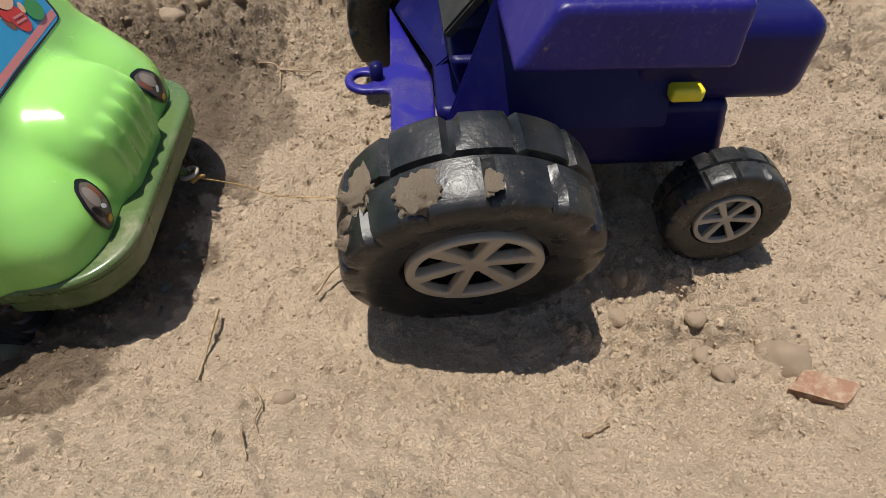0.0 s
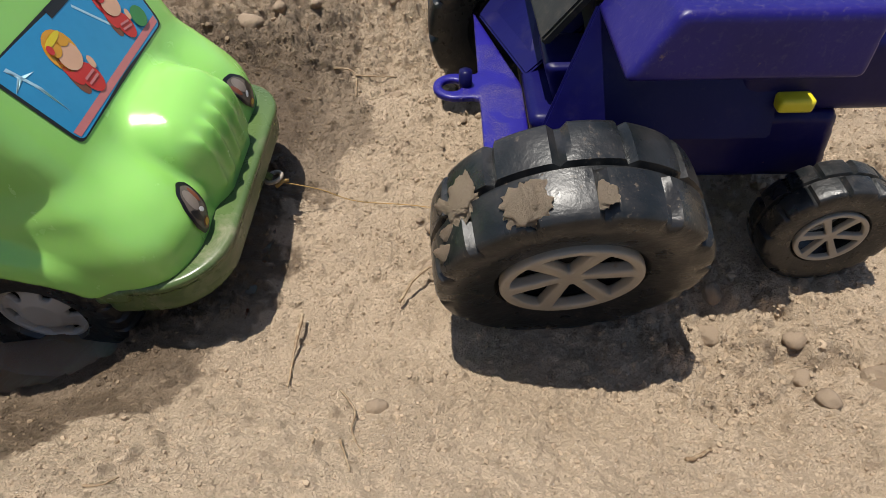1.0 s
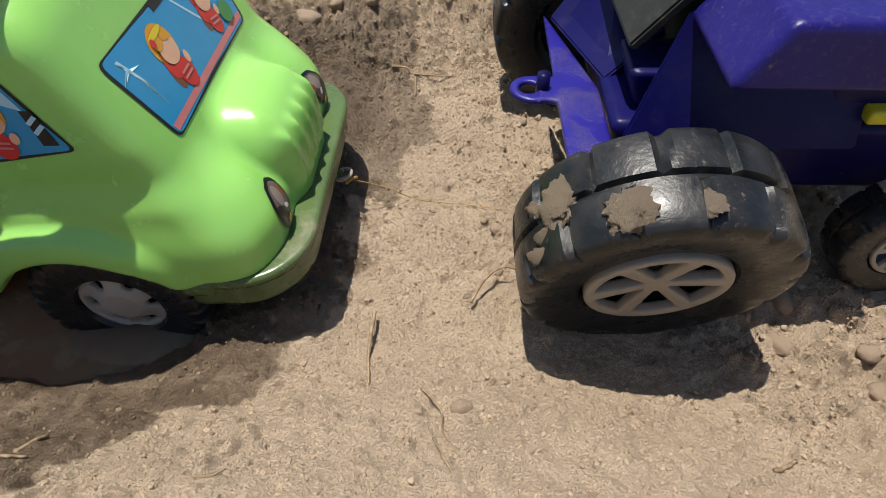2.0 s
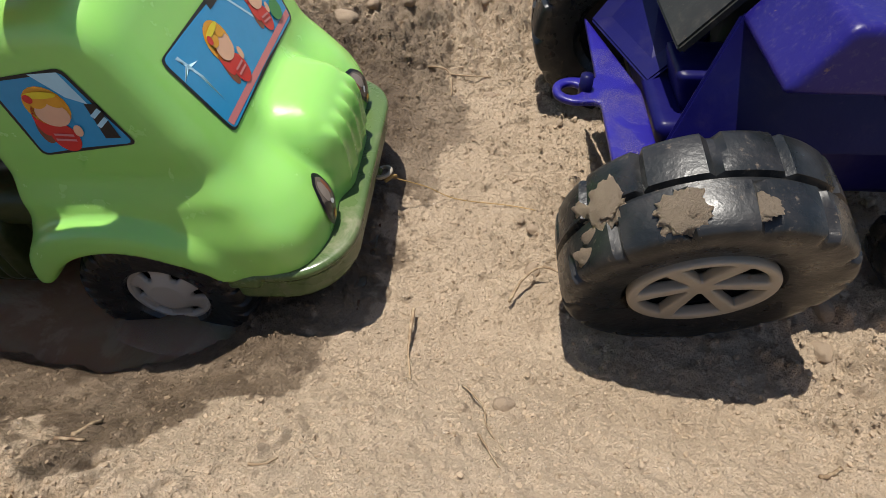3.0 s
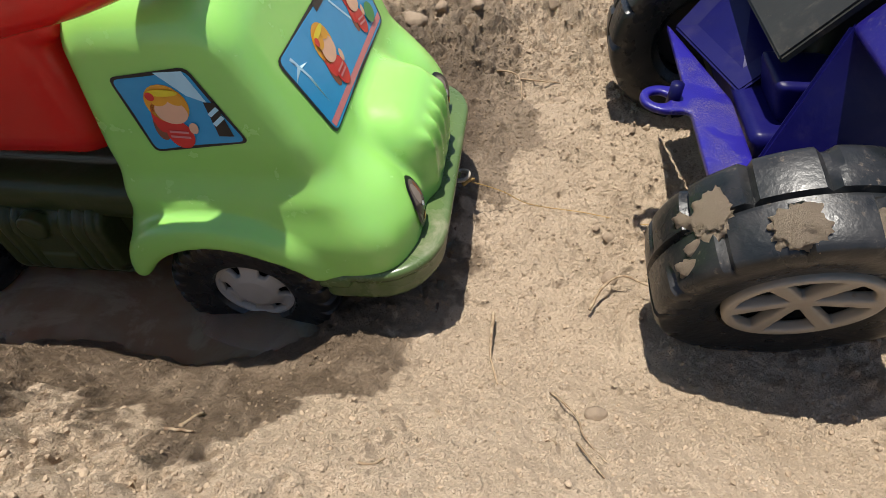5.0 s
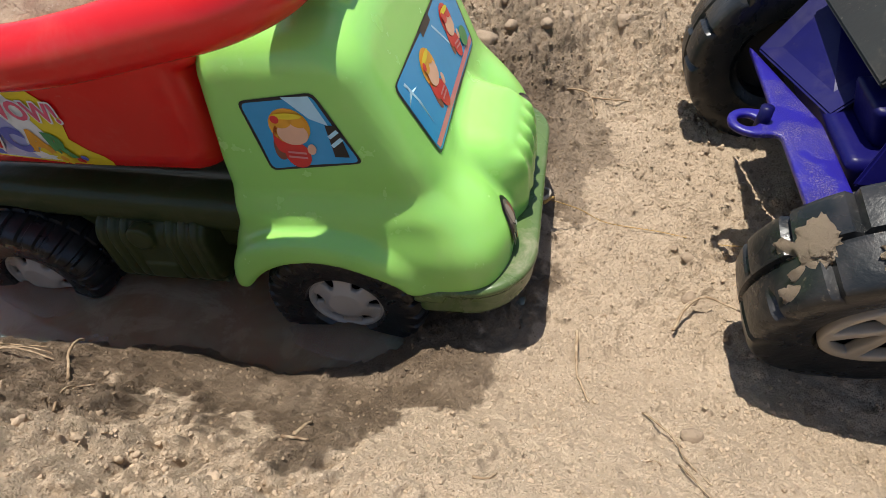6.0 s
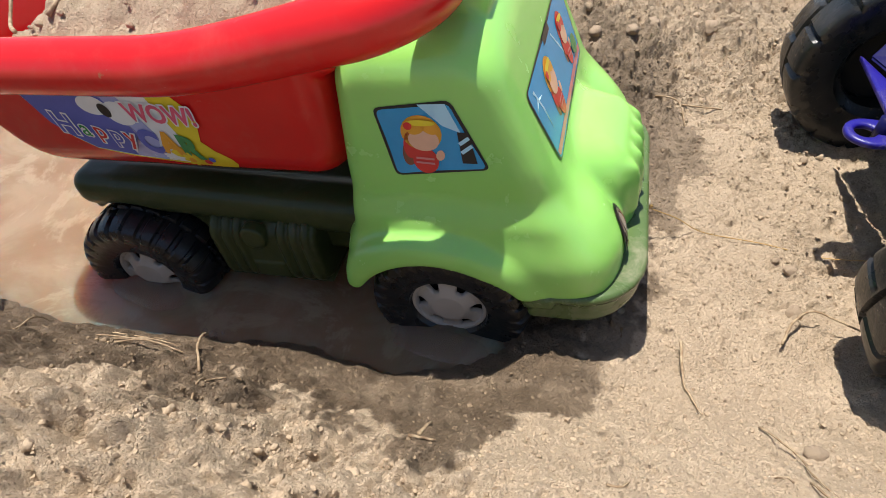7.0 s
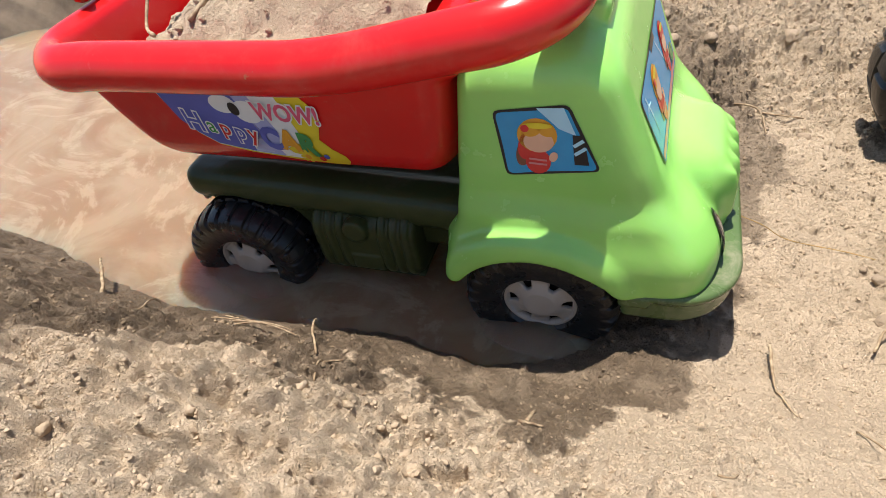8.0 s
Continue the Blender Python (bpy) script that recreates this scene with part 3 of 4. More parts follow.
def lay_side(pts, level):
    p = trace(cab_field, [(x, -0.13, z) for x, z in pts], (0, 1, 0))
    p[:, 1] -= 0.00030 + 0.00013 * level
    return p


def lay_front(pts, level):
    p = trace(cab_field, [(0.09, y, z) for y, z in pts], (-1, 0, 0))
    p[:, 0] += 0.00035 + 0.00013 * level
    return p


def figure(d, c, s, tilt=0.0, hair=P_ORANGE):
    """A plain picture of hair, face and dress as simple shapes."""
    ca, sa = math.cos(radians(tilt)), math.sin(radians(tilt))

    def at(x, y):
        return (c[0] + s * (x * ca - y * sa), c[1] + s * (x * sa + y * ca))

    d.blob(at(-0.40, -0.62), 0.26 * s, 0.55 * s, 2, P_BROWN, tilt - 14)
    d.blob(at(0.0, 0.0), 0.62 * s, 0.60 * s, 3, hair, tilt)
    d.blob(at(-0.36, -0.40), 0.24 * s, 0.50 * s, 3, P_RED, tilt - 8)
    d.blob(at(0.02, -0.95), 0.40 * s, 0.46 * s, 4, P_RED, tilt)
    d.blob(at(0.05, -0.22), 0.47 * s, 0.38 * s, 5, P_SKIN, tilt)
    d.blob(at(0.50, -0.74), 0.13 * s, 0.19 * s, 5, P_SKIN, tilt - 20)
    d.blob(at(-0.14, 0.20), 0.30 * s, 0.22 * s, 6, hair, tilt + 28)
    d.blob(at(0.28, 0.20), 0.28 * s, 0.20 * s, 6, hair, tilt - 30)
    d.blob(at(0.02, 0.36), 0.46 * s, 0.10 * s, 7, P_YELLOW, tilt)
    d.blob(at(-0.36, 0.26), 0.13 * s, 0.13 * s, 8, P_RED, tilt)
    d.bar(at(-0.26, -0.84), at(0.30, -0.88), 0.07 * s, 6, P_PINK)
    d.bar(at(-0.28, -1.00), at(0.30, -1.04), 0.07 * s, 6, P_PINK)


WIN = [(-0.0615, 0.1560), (-0.0300, 0.1600), (-0.0165, 0.1290), (-0.0570, 0.1240)]
d = Decal(lay_side)
edge = rounded(WIN, 0.003)
d.patch(edge, 0, INK, 6)
d.patch(shrink(edge, 0.0014), 1, P_BLUE, 6)
d.patch([(-0.043, 0.1580), (-0.032, 0.1585), (-0.027, 0.146), (-0.034, 0.149)], 2, P_PALE)
figure(d, (-0.0430, 0.1455), 0.0135)
d.patch([(-0.0285, 0.1465), (-0.0240, 0.1462), (-0.0215, 0.1320), (-0.0275, 0.1320)], 3, INK)
d.bar((-0.0275, 0.137), (-0.0230, 0.1405), 0.0016, 4, P_PALE)
d.bar((-0.0280, 0.141), (-0.0240, 0.1440), 0.0016, 4, P_PALE)
d.finish("window_sticker", cab, "blue sticker printed as a window with a cartoon picture")

SCREEN = [(-0.0535, 0.1525), (0.0535, 0.1525), (0.0475, 0.1165), (-0.0475, 0.1165)]
d = Decal(lay_front)
edge = rounded(SCREEN, 0.0035)
d.patch(edge, 0, INK, 8)
d.patch(shrink(edge, 0.0016), 1, P_BLUE, 8)
d.patch([(-0.046, 0.1215), (0.046, 0.1215), (0.045, 0.1185), (-0.045, 0.1185)], 2, P_PINK)
d.patch([(-0.046, 0.149), (-0.0405, 0.138), (-0.0385, 0.126), (-0.0395, 0.138), (-0.0440, 0.149)], 2, P_PALE)
d.patch([(-0.0505, 0.142), (-0.044, 0.1435), (-0.036, 0.1425), (-0.044, 0.1450)], 2, P_PALE)
d.bar((0.006, 0.147), (0.018, 0.131), 0.0012, 2, P_PALE)
d.bar((-0.008, 0.1505), (0.008, 0.1505), 0.0035, 2, INK)
figure(d, (-0.0175, 0.1400), 0.0135, 4)
figure(d, (0.0255, 0.1400), 0.0125, -6, P_RED)
d.blob((0.036, 0.1265), 0.0055, 0.0045, 7, P_GREEN)
d.finish("windscreen_sticker", cab, "blue windscreen sticker with two cartoon pictures")

for side in (-1, 1):
    def lay_lamp(pts, level, side=side):
        p = trace(cab_field, [(0.09, side * y, z + 0.0042) for y, z in pts], (-1, 0, -0.12))
        p[:, 0] += 0.0011 + 0.0002 * level
        p[:, 1] += side * 0.0005
        p[:, 2] += 0.0003
        return p
    d = Decal(lay_lamp)
    lamp = [(0.0345, 0.0865), (0.0390, 0.0905), (0.0460, 0.0895), (0.0515, 0.0835), (0.0530, 0.0750), (0.0500, 0.0675), (0.0445, 0.0665), (0.0375, 0.0745)]
    edge = rounded(lamp, 0.002, 3)
    d.patch(edge, 0, INK, 4)
    d.patch(shrink(edge, 0.0018), 1, P_GREY, 4)
    d.blob((0.0435, 0.0830), 0.0032, 0.0048, 2, P_LENS, 20)
    d.blob((0.0392, 0.0825), 0.0014, 0.0036, 2, P_BROWN, 15)
    d.blob((0.0480, 0.0775), 0.0018, 0.0042, 2, INK, -20)
    d.blob((0.0435, 0.0772), 0.0020, 0.0012, 3, P_WHITE, 40)
    d.blob((0.0452, 0.0708), 0.0032, 0.0026, 2, P_BROWN)
    d.blob((0.0452, 0.0710), 0.0020, 0.0016, 3, P_ORANGE)
    d.finish("headlight", cab, "printed dark headlight with an orange lens")


def bumper_field(X, Y, Z):
    plan = rect(X, Y, (0.006, 0), (0.0425 + 0.08 * (Z - 0.05), 0.0765), 0.031)
    b = smax(plan, np.abs(Z - 0.0515) - 0.0100, 0.006)
    b = smax(b, -0.004 - X, 0.003)
    b = smax(b, -rect(X, Y, (-0.004, 0), (0.036, 0.062), 0.024), 0.004)
    ledge = smax(rect(X, Y, (0.006, 0), (0.0445, 0.0785), 0.032), np.abs(Z - 0.0600) - 0.0022, 0.003)
    tab = rbox(X, np.abs(Y), Z, (0.002, 0.0760, 0.0575), (0.0075, 0.0035, 0.0040), 0.002)
    return smin(smin(b, smax(ledge, -0.005 - X, 0.002), 0.003), tab, 0.001)


v, q = nets(bumper_field, (-0.012, -0.086, 0.036), (0.056, 0.086, 0.068), 0.0013)
bumper = part("bumper", mesh_from("bumper", v, q, BUMPER), truck, "dusty dark-green wrap-round bumper")
loop = [(0.048 + 0.0048 * math.sin(a), 0.019 + 0.0044 * math.cos(a), 0.0365 + 0.001 * math.sin(a)) for a in np.linspace(0, 2 * math.pi, 17)]
v, q = tube(loop, 0.0012, 6, 1.0)
part("tow_loop", mesh_from("tow_loop", v, q, RIM_BEIGE), bumper, "small pale plastic tow loop")
v, q = tube([(0.036, 0.019, 0.05), (0.040, 0.019, 0.042), (0.047, 0.019, 0.0365)], 0.0035, 8, 0.6)
part("hook_stem", mesh_from("hook_stem", v, q, BUMPER), bumper)


def chassis_field(X, Y, Z):
    A = np.abs(Y)
    c = rbox(X, Y, Z, (-0.14, 0, 0.068), (0.128, 0.050, 0.020), 0.008)
    rail = rbox(X, A, Z + 0.05 * (X + 0.165), (-0.165, 0.046, 0.083), (0.098, 0.013, 0.011), 0.009)
    c = smin(c, rail, 0.004)
    c = smax(c, -(np.hypot(X - AXLE_F, Z - AXLE_Z) - 0.048), 0.003)
    return smax(c, -smax(np.hypot(X - AXLE_R, Z - AXLE_Z) - 0.0445, 0.040 - A, 0.002), 0.003)


v, q = nets(chassis_field, (-0.275, -0.066, 0.04), (-0.005, 0.066, 0.1), 0.0018)
chassis = part("chassis", mesh_from("chassis", v, q, OLIVE), truck, "dark-green plastic chassis")
for s in (-1, 1):
    v, q = tube([(AXLE_F if s < 0 else AXLE_R, -0.05, AXLE_Z), (AXLE_F if s < 0 else AXLE_R, 0.05, AXLE_Z)], 0.004, 10, 1.0)
    part("axle", mesh_from("axle", v, q, BLACK_PLASTIC), chassis)


def tank_field(X, Y, Z):
    X, Z = X - 0.010, Z - 0.006
    t = smax(rect(Y, Z, (-0.044, 0.051), (0.021, 0.021), 0.012), np.abs(X + 0.157) - 0.032, 0.003)
    for x in (-0.184, -0.177, -0.170, -0.144, -0.137, -0.130):
        t = smin(t, smax(rect(Y, Z, (-0.044, 0.051), (0.0228, 0.0228), 0.013), np.abs(X - x) - 0.0022, 0.0015), 0.001)
    cap = smax(np.hypot(X + 0.159, Z - 0.066) - 0.0075, np.abs(Y + 0.064) - 0.004, 0.002)
    slab = rbox(X, Y, Z, (-0.157, -0.0645, 0.041), (0.010, 0.002, 0.006), 0.0015)
    foot = rbox(X, Y, Z, (-0.157, -0.046, 0.0300), (0.0325, 0.016, 0.0010), 0.0008)
    return np.minimum(np.minimum(smin(t, cap, 0.001), slab), foot)


v, q = nets(tank_field, (-0.186, -0.073, 0.030), (-0.108, -0.018, 0.084), 0.0010)
part("fuel_tank", mesh_from("fuel_tank", v, q, OLIVE), truck, "dark-green moulded tank with raised bands")

TYRE = tyre_mesh("tyre", WHEEL, 0.034, 0.0198, 26, 0.0016, 0.66, TYRE_WET, 2, 10, 3, 0.9)
RIM_ME = rim_mesh("rim", 0.0206, 6, "disc", RIM, 0.0006)
# added disc, no real part: paints the shade seen through the rim holes
SHADE_ME = disc_mesh("rim_shade", 0.0200, 0.006, HOLE_SHADE)
for x in (AXLE_F, AXLE_R):
    for s in (-1, 1):
        w = part("tyre", TYRE, truck, "wet black treaded tyre", pose(x, s * 0.0580, AXLE_Z, 0, 17 * s + 900 * x, 0 if s < 0 else 180))
        part("rim", RIM_ME, w, "dirty white six-hole wheel disc", pose(0, -0.0125, 0))
        part("rim_shade", SHADE_ME, w, "", pose(0, -0.0125, 0))


# the tipping bed
def lip_z(X):
    return 0.1795 + 0.020 * step(-0.150, -0.010, X) - 0.004 * step(-0.24, -0.30, X)


def bed_field(X, Y, Z):
    A = np.abs(Y)
    wide = 0.0655 + 0.13 * (Z - 0.125)
    outer = smax(A - wide, Z - 0.186, 0.006)
    outer = smax(outer, 0.108 - Z, 0.022)
    outer = smax(outer, X + 0.083 - 0.10 * (Z - 0.12), 0.020)
    outer = smax(outer, -X - (0.243 + 0.95 * np.sqrt(np.maximum(Z - 0.106, 0) * 0.024)), 0.012)
    lz = lip_z(X)
    plan = rect(X, Y, (-0.1600, 0), (0.1375, 0.0885), 0.036)
    band = smax(np.abs(plan + 0.0090) - 0.0110, np.abs(Z - lz) - 0.0130, 0.017)
    front = smax(rbox(X, Y, Z, (-0.0805, 0, 0.1795), (0.0075, 0.068, 0.012), 0.006), -X - 0.092, 0.003)
    body = smin(smin(outer, front, 0.004), band, 0.003)
    inner = smax(A - (wide - 0.0035), 0.1125 - Z, 0.018)
    inner = smax(inner, X + 0.088 - 0.02 * (Z - 0.12), 0.012)
    inner = smax(inner, -X - (0.239 + 0.95 * np.sqrt(np.maximum(Z - 0.1095, 0) * 0.024)), 0.012)
    return smax(body, -inner, 0.0025)


v, q = nets(bed_field, (-0.306, -0.096, 0.102), (-0.006, 0.096, 0.234), 0.0017)
bed = part("tipping_bed", mesh_from("tipping_bed", v, q, RED), truck, "glossy red tipping bed with a thick rolled rim")
for y in (-0.03, 0.03):
    v, q = tube([(-0.286, y - 0.005, 0.193), (-0.290, y, 0.197), (-0.290, y + 0.008, 0.197), (-0.286, y + 0.013, 0.193)], 0.0042, 8, 1.0)
    part("knob", mesh_from("knob", v, q, RED), bed)


def lay_bed(pts, level):
    pts = [(-0.139 + 0.90 * (x + 0.139), 0.1160 + 1.12 * (z - 0.125)) for x, z in pts]
    p = trace(bed_field, [(x, -0.14, z) for x, z in pts], (0, 1, 0))
    p[:, 1] -= 0.00030 + 0.00013 * level
    return p


d = Decal(lay_bed)
STK = [(-0.241, 0.1655), (-0.236, 0.150), (-0.229, 0.142), (-0.219, 0.1355), (-0.200, 0.1315), (-0.172, 0.1275), (-0.150, 0.1250), (-0.141, 0.1250), (-0.138, 0.1285), (-0.139, 0.1325),
       (-0.145, 0.1365), (-0.1505, 0.1420), (-0.1475, 0.1485), (-0.1450, 0.1540), (-0.147, 0.1600), (-0.152, 0.1655), (-0.20, 0.1658)]
d.patch(STK, 0, P_YELLOW, 6)
d.patch([(-0.2405, 0.165), (-0.236, 0.150), (-0.229, 0.1425), (-0.219, 0.136), (-0.195, 0.1318), (-0.164, 0.1285), (-0.160, 0.140), (-0.166, 0.1652)], 1, P_WHITE, 6)
d.patch([(-0.2400, 0.1645), (-0.236, 0.150), (-0.229, 0.1430), (-0.219, 0.1365), (-0.196, 0.1325), (-0.186, 0.145), (-0.192, 0.1650)], 2, P_NAVY, 6)
d.patch([(-0.1925, 0.1645), (-0.186, 0.145), (-0.196, 0.1325), (-0.178, 0.1302), (-0.174, 0.145), (-0.182, 0.1645)], 2, P_LILAC, 4)
d.blob((-0.2000, 0.1600), 0.0085, 0.0050, 3, P_WHITE)
d.blob((-0.1870, 0.1560), 0.0085, 0.0062, 3, P_WHITE)
d.blob((-0.1945, 0.1575), 0.0032, 0.0036, 4, INK)
right, up = (0.985, -0.17), (0.10, 0.99)
for k, (ch, dx, dz, size, ink) in enumerate((("H", -0.2330, 0.1455, 0.0165, P_NAVY), ("a", -0.2195, 0.1440, 0.0125, P_GREEN), ("p", -0.2115, 0.1430, 0.0130, P_RED), ("p", -0.2030, 0.1410, 0.0130, P_NAVY), ("y", -0.1945, 0.1400, 0.0135, P_RED))):
    d.words(ch, (dx, dz), size, right, up, 5, P_WHITE, 0.06)
    d.words(ch, (dx, dz), size, right, up, 6, ink, 0.01)
for ch, dx, dz, ink in (("C", -0.1870, 0.1370, P_NAVY), ("A", -0.1755, 0.1360, P_ORANGE), ("R", -0.1645, 0.1340, P_GREEN)):
    d.words(ch, (dx, dz), 0.0165, right, up, 5, ink, 0.06)
d.words("WOW!", (-0.1830, 0.1530), 0.0125, (0.97, -0.05), (0.1, 1.0), 5, P_WHITE, 0.09)
d.words("WOW!", (-0.1830, 0.1530), 0.0125, (0.97, -0.05), (0.1, 1.0), 6, P_ROSE, 0.03)
for k in range(8):
    a = k * math.pi / 4
    d.blob((-0.1625 + 0.0030 * math.cos(a), 0.1312 + 0.0030 * math.sin(a)), 0.0019, 0.0011, 6, P_YELLOW, math.degrees(a))
d.blob((-0.1625, 0.1312), 0.0018, 0.0018, 7, P_ORANGE)
d.blob((-0.1540, 0.1300), 0.0020, 0.0018, 6, P_RED)
d.blob((-0.1505, 0.1318), 0.0018, 0.0016, 6, P_NAVY)
d.finish("side_sticker", bed, "colourful side sticker with playful lettering")

# sand heaped in the bed
lx, ly = np.meshgrid(np.linspace(-0.256, -0.088, 110), np.linspace(-0.0680, 0.0680, 90), indexing="ij")
fill = 0.1850 + 0.040 * np.exp(-((lx + 0.135) / 0.060) ** 2 - (ly / 0.055) ** 2) - 0.018 * step(-0.20, -0.256, lx)
fill -= 0.010 * step(0.048, 0.066, np.abs(ly))
fill += 0.006 * fbm(lx, ly, 0.03, 4, 0.6, 51) + 0.0016 * fbm(lx, ly, 0.007, 3, 0.6, 55)
fill += 0.006 * np.abs(perlin(lx / 0.012, ly / 0.012, 83))
top = np.stack([lx, ly, fill], -1).reshape(-1, 3)
load = part("sand_load", mesh_from("sand_load", top, grid_faces(*lx.shape), SAND_DRY), None, "", TRUCK)
tagged(load, "heap of dry crumbly sand lying in the truck bed", "sand", kind="stuff")


# ---- the blue toy tractor ----
TRACTOR = pose(0.0, 0.385, 0.0, 0, 0, 4.0)
tractor = thing("toy_tractor", TRACTOR, "dusty dark-blue plastic toy tractor with big black wheels on sand", "toy tractor")
RW = 0.0583


def slab(name, corners, thick, material, parent, label="", bevel=0.0012):
    """A flat plate with rounded edges from its corners, thickened downwards along its normal."""
    P = [Vector(c) for c in corners]
    n = (P[1] - P[0]).cross(P[2] - P[0]).normalized()
    bm = bmesh.new()
    a = [bm.verts.new(p) for p in P]
    b = [bm.verts.new(p - n * thick) for p in P]
    bm.faces.new(a)
    bm.faces.new(b[::-1])
    for i in range(len(P)):
        j = (i + 1) % len(P)
        bm.faces.new((a[i], b[i], b[j], a[j]))
    bmesh.ops.recalc_face_normals(bm, faces=bm.faces)
    bmesh.ops.bevel(bm, geom=list(bm.edges), offset=bevel, segments=2, affect='EDGES')
    me = bpy.data.meshes.new(name)
    bm.to_mesh(me)
    bm.free()
    me.materials.append(material)
    return part(name, me, parent, label)


def hitch_field(X, Y, Z):
    plate = smax(-(X + 0.0415), -(Y + 0.060), 0.002)
    plate = smax(plate, (X + 0.0195) * 0.96 + 0.27 * (Y - 0.002), 0.001)
    plate = smax(plate, X + 0.0195, 0.001)
    tongue = rect(X, Y, (-0.047, 0.0025), (0.013, 0.0105), 0.008)
    eye = np.hypot(X + 0.0545, Y - 0.003) - 0.0108
    outline = smin(smin(plate, tongue, 0.004), eye, 0.003)
    outline = np.maximum(outline, -(np.hypot(X + 0.0555, Y - 0.003) - 0.0052))
    return smax(outline, np.abs(Z - 0.0735) - 0.0018, 0.001)


v, q = nets(hitch_field, (-0.07, -0.064, 0.069), (0.0, 0.078, 0.078), 0.0011)
hitch = part("hitch_plate", mesh_from("hitch_plate", v, q, BLUE_SANDY), tractor, "sand-dusted blue hitch plate with a ring")
v, q = tube([(-0.0485, 0.003, 0.070), (-0.0485, 0.003, 0.083)], 0.0036, 10, 0.95)
part("hitch_pin", mesh_from("hitch_pin", v, q, BLUE_SHADED), hitch)


def block(name, lo, hi, r, material, parent, label="", h=0.002, shear=0.0):
    c, half = [(a + b) / 2 for a, b in zip(lo, hi)], [(b - a) / 2 for a, b in zip(lo, hi)]
    v, q = nets(lambda X, Y, Z: rbox(X + shear * (Z - c[2]), Y, Z, c, half, r), [a - 0.008 - abs(shear) * half[2] for a in lo], [b + 0.008 + abs(shear) * half[2] for b in hi], h)
    return part(name, mesh_from(name, v, q, material), parent, label)


block("chassis", (-0.016, -0.034, 0.040), (0.13, 0.062, 0.080), 0.004, BLUE_SHADED, tractor, "dark-blue tractor chassis", 0.003, 0.2)
block("axle_housing", (-0.010, -0.022, 0.078), (0.09, 0.010, 0.100), 0.003, BLUE_SHADED, tractor, "", 0.0025, 0.35)
slab("side_wall", [(-0.0175, -0.040, 0.072), (0.0067, -0.0157, 0.1265), (0.092, -0.0157, 0.1265), (0.092, -0.040, 0.072)], 0.003, BLUE_SHADED, tractor)
slab("far_panel", [(-0.039, 0.072, 0.077), (-0.018, 0.004, 0.079), (0.030, 0.030, 0.108), (0.000, 0.098, 0.118)], 0.002, BLUE_SHADED, tractor)


def fender_field(X, Y, Z):
    f = rbox(X, Y, Z, (0.050, -0.045, 0.1375), (0.0445, 0.0290 - 0.10 * (Z - 0.125), 0.0130), 0.003)
    f = smax(f, (0.0062 + 0.62 * (Z - 0.125) - X) * 0.85, 0.003)
    return np.maximum(f, -rbox(X, Y, Z, (0.066, -0.045, 0.128), (0.0440, 0.0258, 0.0130), 0.003))


v, q = nets(fender_field, (-0.002, -0.082, 0.118), (0.100, -0.008, 0.158), 0.0014)
part("fender", mesh_from("fender", v, q, BLUE_DUSTY), tractor, "scuffed dusty blue mudguard")
block("fender", (0.002, 0.070, 0.106), (0.088, 0.112, 0.134), 0.004, BLUE_SHADED, tractor, "", 0.002)
block("bonnet", (0.07, -0.034, 0.078), (0.160, 0.034, 0.122), 0.010, BLUE_SHADED, tractor, "dark-blue bonnet", 0.003)
slab("seat_back", [(-0.018, 0.078, 0.110), (-0.016, -0.017, 0.110), (0.058, -0.008, 0.195), (0.056, 0.082, 0.195)], 0.005, BLACK_PLASTIC, tractor, "matt black scuffed seat back")
block("seat_post", (0.012, 0.006, 0.074), (0.034, 0.048, 0.142), 0.004, BLACK_PLASTIC, tractor, "", 0.002)
block("step_panel", (0.090, -0.042, 0.086), (0.106, -0.033, 0.093), 0.0015, YELLOW, tractor, "small yellow panel", 0.001)

TYRE_BIG = tyre_mesh("big_tyre", RW, 0.044, RW * 0.53, 14, 0.0028, 0.87, TYRE_DUSTY, 2, 10, 8)
RIM_BIG = rim_mesh("big_rim", RW * 0.52, 6, "spoked", RIM_BEIGE, 0.0008)
# added black disc that stands for the shade behind the spokes
SHADE_BIG = disc_mesh("big_rim_shade", RW * 0.515, 0.014, HOLE_SHADE)
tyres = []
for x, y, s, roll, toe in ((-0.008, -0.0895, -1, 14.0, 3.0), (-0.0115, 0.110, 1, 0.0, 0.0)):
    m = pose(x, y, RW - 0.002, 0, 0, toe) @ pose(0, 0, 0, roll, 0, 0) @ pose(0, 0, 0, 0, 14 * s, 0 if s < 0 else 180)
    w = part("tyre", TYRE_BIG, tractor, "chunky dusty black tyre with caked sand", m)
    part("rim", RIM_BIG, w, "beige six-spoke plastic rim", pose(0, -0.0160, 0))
    part("rim_shade", SHADE_BIG, w, "", pose(0, -0.016, 0))
    tyres.append(w)
for s in (-1, 1):
    w = part("tyre", TYRE_BIG, tractor, "", pose(0.128, s * 0.058, RW * 0.55, 0, 0, 0 if s < 0 else 180) @ Matrix.Diagonal((0.55, 0.55, 0.55, 1)))
    part("rim", RIM_BIG, w, "", pose(0, -0.0160, 0))
v, q = tube([(-0.010, -0.075, RW), (-0.011, 0.09, RW)], 0.006, 10, 1.0)
part("axle", mesh_from("axle", v, q, BLACK_PLASTIC), tractor)


